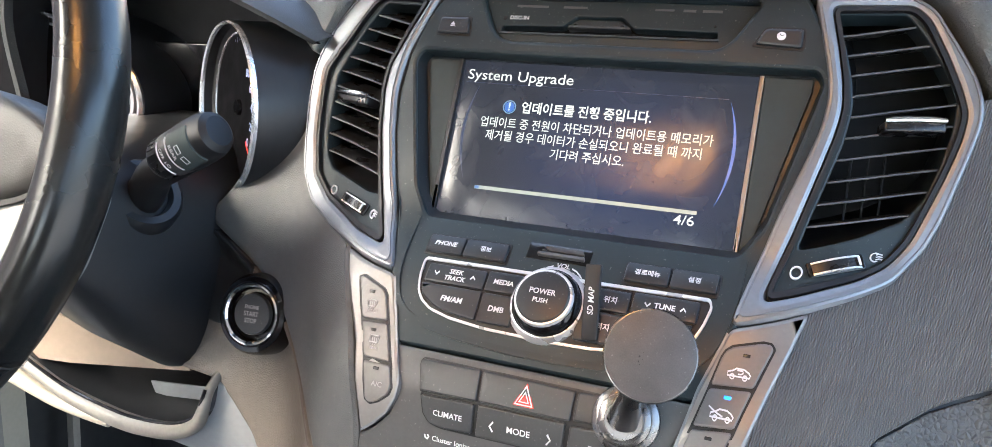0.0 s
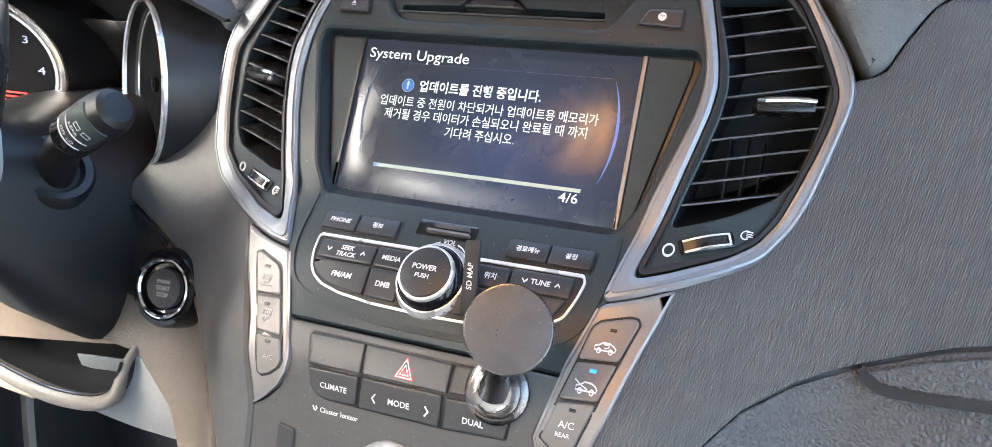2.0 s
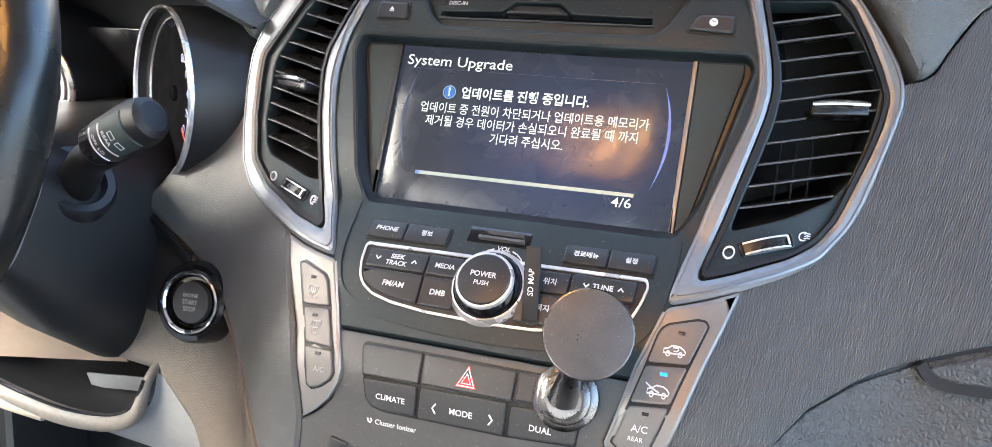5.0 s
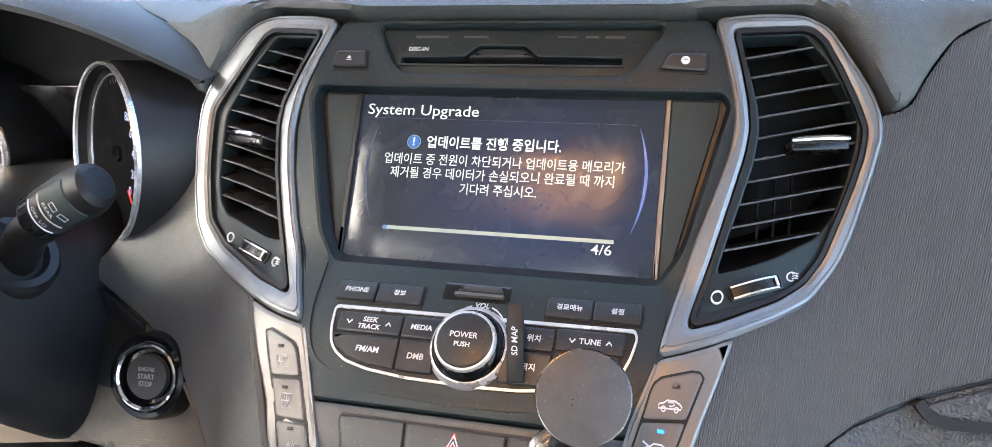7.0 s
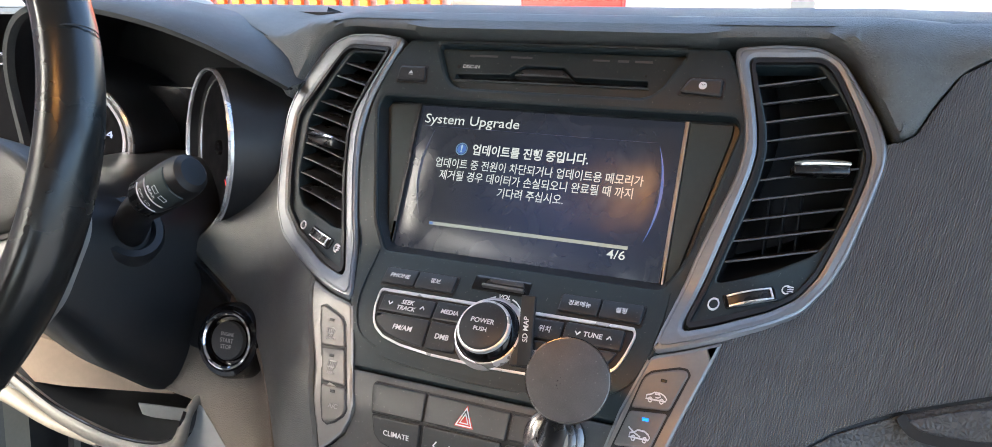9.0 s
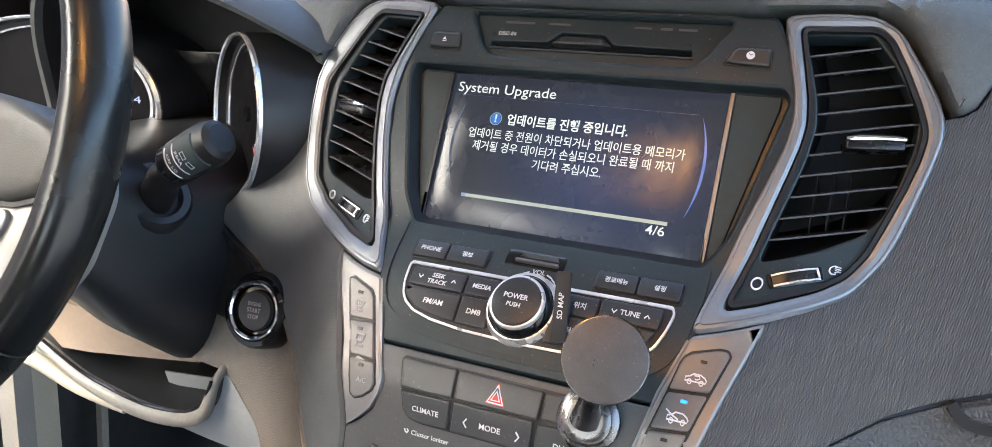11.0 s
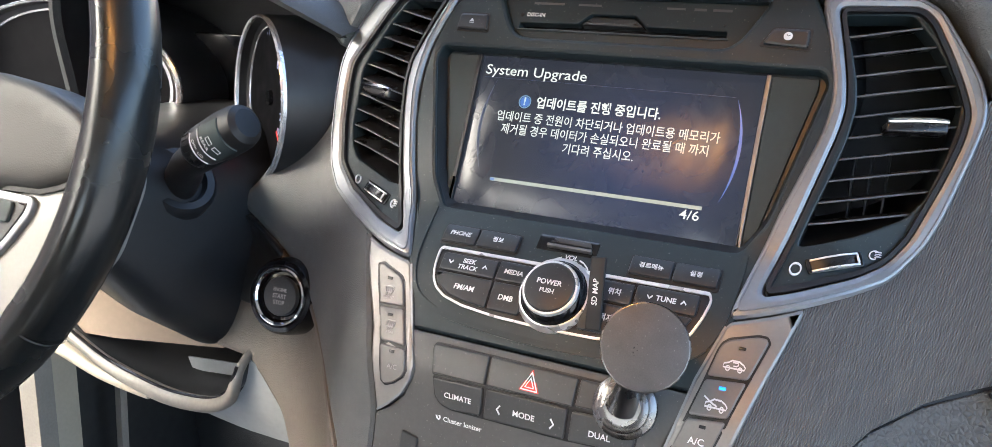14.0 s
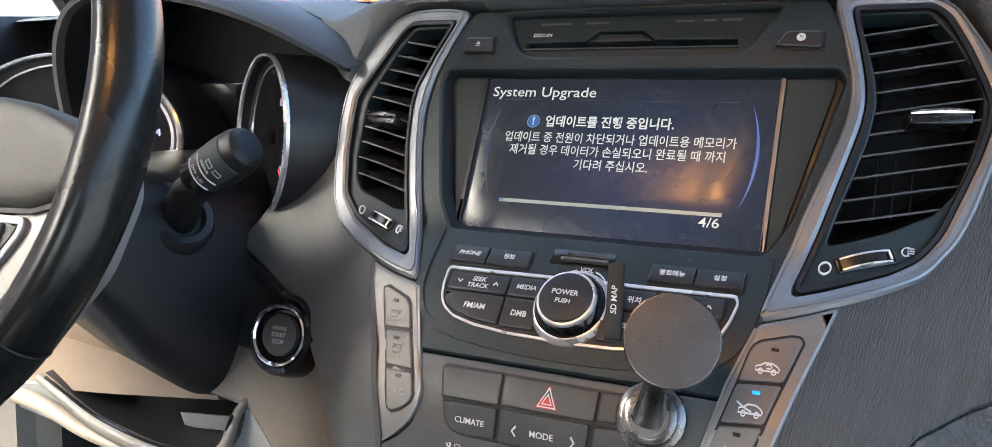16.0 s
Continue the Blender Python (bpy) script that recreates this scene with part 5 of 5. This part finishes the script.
PAD = [(.0276, .0321), (.0638, .0279), (.0996, .0179), (.1175, .0080), (.1225, -.0060), (.1150, -.0205), (.0950, -.0292), (.0790, -.0338), (.0483, -.0352), (.0300, -.0500), (.0220, -.0640)]
PAD = [(-x, z) for x, z in reversed(PAD)] + PAD
pad = plate("airbag_pad", rounded(PAD, .008, 5), M["hubpad"], wheel, h0=-.030, h1=0, bevel=.007, step=.010, put=on_wheel(-.028), sharp=70, label="grey grained airbag pad")
for s in (-1, 1):
    edge = [(s * x, z - .0012) for x, z in PAD[len(PAD) // 2 + 4:]]
    part("pad_seam", band_mesh(edge, .0030, -.006, .0005, put=on_wheel(-.034)), M["black"], pad, "dark seam under the pad")
    pts = [(.050, -.040), (.090, -.026), (.118, -.010), (.132, .008), (.143, -.020), (.134, -.062), (.102, -.106), (.070, -.128), (.044, -.120), (.056, -.095), (.030, -.085)]
    plate("spoke", rounded([(x * s, z) for x, z in pts], .008, 5), M["spoke"], wheel, h0=-.016, h1=.0, bevel=.004, step=.014, put=on_wheel(-.036), sharp=60, label="satin silver spoke")
    pts = [(.020, -.0385), (.0735, -.0385), (.0770, -.0415), (.0750, -.0500), (.0620, -.0680), (.0450, -.0860), (.0180, -.0860)]
    pod = plate("button_pod", rounded([(x * s, z) for x, z in pts], .003, 4), M["satin"], wheel, h0=-.010, h1=.0035, bevel=.0012, step=.014, put=on_wheel(-.036), label="satin silver button frame")
    inner = offset(pts, .0045)
    plate("pod_panel", rounded([(x * s, z) for x, z in inner], .002), M["keylow"], pod, h0=.001, h1=.0042, bevel=.0005, step=.014, put=on_wheel(-.036), label="dark grey button panel")
    for k in range(2):
        c = ((.048 - k * .008) * s, -.0500 - k * .0200)
        lp = rounded([(c[0] - .015 + .003 * k, c[1] - .0065), (c[0] + .013 - .003 * k, c[1] - .0065), (c[0] + .015 - .003 * k, c[1] + .0065), (c[0] - .015 + .003 * k, c[1] + .0065)], .003)
        button = plate("wheel_button", lp, M["plate"] if k == 0 else M["keylow"], pod, h0=.001, h1=.0065, bevel=.0012, step=.02, put=on_wheel(-.036), label="grey button")
        plate("mark_bar", rounded([(c[0] - .005, c[1] - .0010), (c[0] + .005, c[1] - .0010), (c[0] + .005, c[1] + .0010), (c[0] - .005, c[1] + .0010)], .0003), M["dimwhite"], button, h0=.006, h1=.0067, bevel=.0001, step=.02, put=on_wheel(-.036))

# ---- driver's lower panels ----
knee = thing("knee_panel", (-.25, -.05, .9), "taupe and pale grey moulded panel under the column", "dash panel", "structure")
a = spline([(-.52, -.055, .892), (-.450, -.060, .900), (-.386, -.060, .8735), (-.315, -.062, .868), (-.280, -.063, .877), (-.259, -.060, .896), (-.257, -.052, .916)], 40)
b = spline([(-.52, -.050, .868), (-.440, -.050, .860), (-.375, -.048, .857), (-.320, -.048, .852), (-.260, -.050, .850), (-.205, -.050, .856), (-.190, -.045, .890)], 40)
sheet("lower_shell", (a, b), M["bluegrey"], knee, .01, "pale grey lower shell", 8)
tray = thing("coin_tray", (-.33, -.03, .89), "beige-lipped open coin tray with black liner", "storage tray")
lipc = spline([(-.470, -.062, .908), (-.445, -.064, .900), (-.405, -.066, .885), (-.370, -.067, .8775), (-.330, -.068, .8735), (-.290, -.068, .8775), (-.268, -.067, .888), (-.2605, -.065, .903), (-.2595, -.058, .914), (-.2600, -.046, .920)], 48)
part("lip", tube(lipc, [.0035 + .0035 * math.sin(math.pi * min(1, i / 40)) for i in range(49)], 14), M["liptaupe"], tray, "rounded greyish beige lip")
top = [p + Vector((0, .006, .002)) for p in lipc]
deep = [Vector((p.x, p.y + .085, p.z + .004)) for p in lipc]
part("liner", loft([top, deep], closed=False, caps=False), M["shroud"], tray, "black tray liner")
part("inner_edge", tube([p + Vector((.0, -.001, .0065)) for p in lipc[3:-8]], .0014, 8), M["gloss"], tray, "thin dark edge")
part("pale_card", box_mesh(0, (.060, .0016, .013), .0004, Matrix.Translation((-.316, -.030, .8850)) @ pose(0, 0, 0, 8, -7, 0)), M["bluegrey"], tray, "pale paper slip standing in the tray")
part("backing", box_mesh((-.36, .04, .915), (.26, .008, .085), .002), M["black"], tray)
beam = thing("dash_end_trim", (-.5, -.05, .88), "beige moulded trim at the end of the dashboard", "trim", "structure")
part("upper_wedge", loft([[(-.62, -.03, .92), (-.62, -.045, .875), (-.62, .0, .87), (-.62, .0, .925)], [(-.44, -.055, .945), (-.40, -.058, .905), (-.40, -.01, .90), (-.44, -.01, .945)], [(-.31, -.030, .918), (-.30, -.035, .908), (-.30, -.01, .905), (-.31, -.01, .918)]]), M["tan"], beam, "beige wedge")
part("rail", tube(spline([(-.66, -.03, .862), (-.56, -.05, .880), (-.48, -.060, .884), (-.42, -.060, .868), (-.37, -.056, .858)], 20), [.010 - .0003 * i for i in range(21)], 14), M["beige"], beam, "rounded beige rail")

# ---- open doorway beside the driver ----
def pillar_bar(name, x, y0, y1, z0, z1, m, label, depth=.03):
    t = thing(name, (x, (y0 + y1) / 2, z0), label, "door trim", "structure")
    part("bar", loft([[(x, y0 - .03, z0), (x, y1 - .03, z0), (x - depth, y1 - .03, z0), (x - depth, y0 - .03, z0)], [(x, y0 + .03, z1), (x, y1 + .03, z1), (x - depth, y1 + .03, z1), (x - depth, y0 + .03, z1)]]), m, t, sharp=60)


pillar_bar("door_seal", -.700, .035, .058, .30, .86, M["liptaupe"], "pale grey rubber door seal strip")
pillar_bar("pillar_trim", -.712, .060, .098, .30, .86, M["beige"], "beige lower pillar trim")
pillar_bar("door_pocket", -.725, .098, .34, .25, .84, M["black"], "black hollow beside the kick panel")
pillar_bar("release_lever", -.690, .130, .140, .30, .74, M["liptaupe"], "pale grey upright lever", .01)
door = thing("driver_door", (-1.0, .3, .4), "open driver door with dark grey inner panel", "car door")
part("inner_panel", loft([[(-.86, .45, .30), (-.86, .45, 1.02), (-.92, .47, 1.02), (-.92, .47, .30)], [(-1.05, -.35, .30), (-1.05, -.35, 1.02), (-1.11, -.33, 1.02), (-1.11, -.33, .30)]]), M["shroud"], door, "dark grey inner panel")
part("arm_rest", loft([[(-.86, .40, .74), (-.84, .40, .79), (-.88, .40, .80)], [(-1.02, -.30, .70), (-1.00, -.30, .75), (-1.04, -.30, .76)]]), M["beige"], door, "beige arm rest")
part("window_frame", tube([(-.88, .46, 1.02), (-.90, .30, 1.30), (-.98, -.05, 1.60), (-1.06, -.34, 1.60), (-1.08, -.34, 1.02)], .022, 10), M["shroud"], door, "black window frame")
kick = thing("kick_panel", (-.66, .25, .5), "black footwell kick panel", "panel", "structure")
part("board", box_mesh((-.55, .30, .55), (.50, .02, .70), .004), M["carpet"], kick, "dark carpeted board")
fl = thing("floor", (0, -.6, .35), "dark carpeted car floor", "floor", "structure")
part("mat", box_mesh((0, -.7, .345), (1.46, 2.2, .02), .004), M["carpet"], fl)

# ---- cabin shell ----
roof = thing("ceiling", (0, -.9, 1.68), "pale grey fabric car headliner", "ceiling", "structure")
secs = []
for i in range(17):
    x = -.72 + 1.44 * i / 16
    zz = 1.68 - .05 * (abs(x) / .72) ** 2 - .075 * max(0, (abs(x) - .50) / .22) ** 2
    secs.append([(x, .02, zz - .06), (x, -.35, zz), (x, -1.4, zz), (x, -2.3, zz - .06), (x, -2.3, zz - .03), (x, -1.4, zz + .03), (x, -.35, zz + .03), (x, .02, zz - .03)])
part("headliner", loft(secs), M["headliner"], roof)
for s in (-1, 1):
    w = thing("wall_left" if s < 0 else "wall_right", (s * .76, -.9, .7), "open car doorway with pale pillar trim", "doorway", "structure")
    part("sill", box_mesh((s * .765, -1.0, .36), (.06, 2.0, .16), .02), M["bluegrey"] if s < 0 else M["seat"], w, "low door sill")
    part("pillar", tube([(s * .74, .55, 1.10), (s * .72, .25, 1.36), (s * .70, .0, 1.60)], [.04, .035, .035], 12), M["headliner"], w, "pale pillar trim")
    part("middle_pillar", box_mesh((s * .74, -.85, 1.36), (.05, .10, .54), .01), M["headliner"], w, "pale pillar trim")
    part("rear_quarter", box_mesh((s * .74, -2.1, 1.30), (.05, .5, .70), .01), M["headliner"], w, "pale quarter trim")
for s in (-1, 1):
    seat = thing("front_seat", (s * .37, -.95, .36), "grey leather front seat", "seat", group="front seats")
    part("cushion", box_mesh((s * .37, -.75, .515), (.50, .50, .33), .05), M["seat"], seat)
    part("backrest", box_mesh(0, (.50, .14, .66), .05, Matrix.Translation((s * .37, -1.08, .98)) @ pose(0, 0, 0, -18, 0, 0)), M["seat"], seat)
    part("headrest", box_mesh(0, (.26, .10, .18), .04, Matrix.Translation((s * .37, -1.22, 1.40)) @ pose(0, 0, 0, -12, 0, 0)), M["seat"], seat)
tail = thing("tailgate", (0, -2.35, .8), "closed rear tailgate with dark lower trim", "tailgate", "structure")
part("trim", box_mesh((0, -2.36, .75), (1.5, .06, .80), .01), M["seat"], tail)
lamp = thing("map_lamp", (-.065, -.58, 1.66), "overhead map lamp with two warm lenses", "lamp")
part("housing", box_mesh((-.065, -.58, 1.658), (.24, .13, .022), .008), M["headliner"], lamp)
M["bulb"] = mat("warm_lens", (0.8, 0.6, 0.4), .4, emit=(1.0, 0.42, 0.10), power=LAMP, vary=0)
for x in (-.135, .008):
    part("lens", box_mesh((x, -.585, 1.645), (.050, .060, .010), .004), M["bulb"], lamp, "glowing warm lens")

# ---- outside, beyond the windscreen ----
ground = thing("ground", (0, 0, 0), "pale worn concrete yard", "ground", "structure")
bm = bmesh.new()
bmesh.ops.create_grid(bm, x_segments=20, y_segments=20, size=400)
part("slab", bm, M["concrete"], ground)
# added wall, out of view, that cuts bright horizon from the left reflections
yard = thing("wall_blocker", (-3.6, 0, 0), "plain pinkish grey wall, unseen, added to dim the left side", "wall", "structure")
part("render_coat", box_mesh((-3.6, -2.5, 1.5), (.25, 8.5, 3.0), .02), M["pinkgrey"], yard)
fence = thing("orange_fence", (-5.5, 7, 0), "orange slatted metal screen in front of the car", "fence")
part("backing", box_mesh((-5.6, 7.10, 1.5), (3.5, .04, 3.0), .005), M["pinkgrey"], fence, "pinkish grey sheet")
for k in range(17):
    part("slat", box_mesh((-7.25 + .205 * k, 7.02, 1.5), (.10 if k % 5 else .16, .05, 3.0), .006), M["orange"], fence)
shop = thing("building", (-2, 8, 0), "cream low building behind the yard", "building")
part("wall", box_mesh((-1.5, 8.4, 1.7), (9.0, .3, 3.4), .02), M["cream"], shop)
part("dark_doorway", box_mesh((-.70, 8.2, 1.2), (.30, .1, 2.4), .01), M["bluegrey"], shop)
part("red_column", box_mesh((-2.55, 7.0, 1.5), (.95, .25, 3.0), .02), M["redpaint"], shop, "red painted column")
for x, w, m, nb in ((-1.58, 1.40, "bluepaint", 6), (-.02, 1.0, "redpaint", 5)):
    sg = thing("sign_board", (x, 7.0, 0), "white sign board with %s lettering bars" % ("blue" if m == "bluepaint" else "red"), "sign")
    part("board", box_mesh((x, 7.0, 1.35), (w, .05, 1.5), .008), M["whitepaint"], sg)
    for k in range(nb):
        part("bar", box_mesh((x - w / 2 + w * (k + .6) / nb, 6.97, 1.20), (w / nb * .55, .012, .16), .004), M[m], sg)
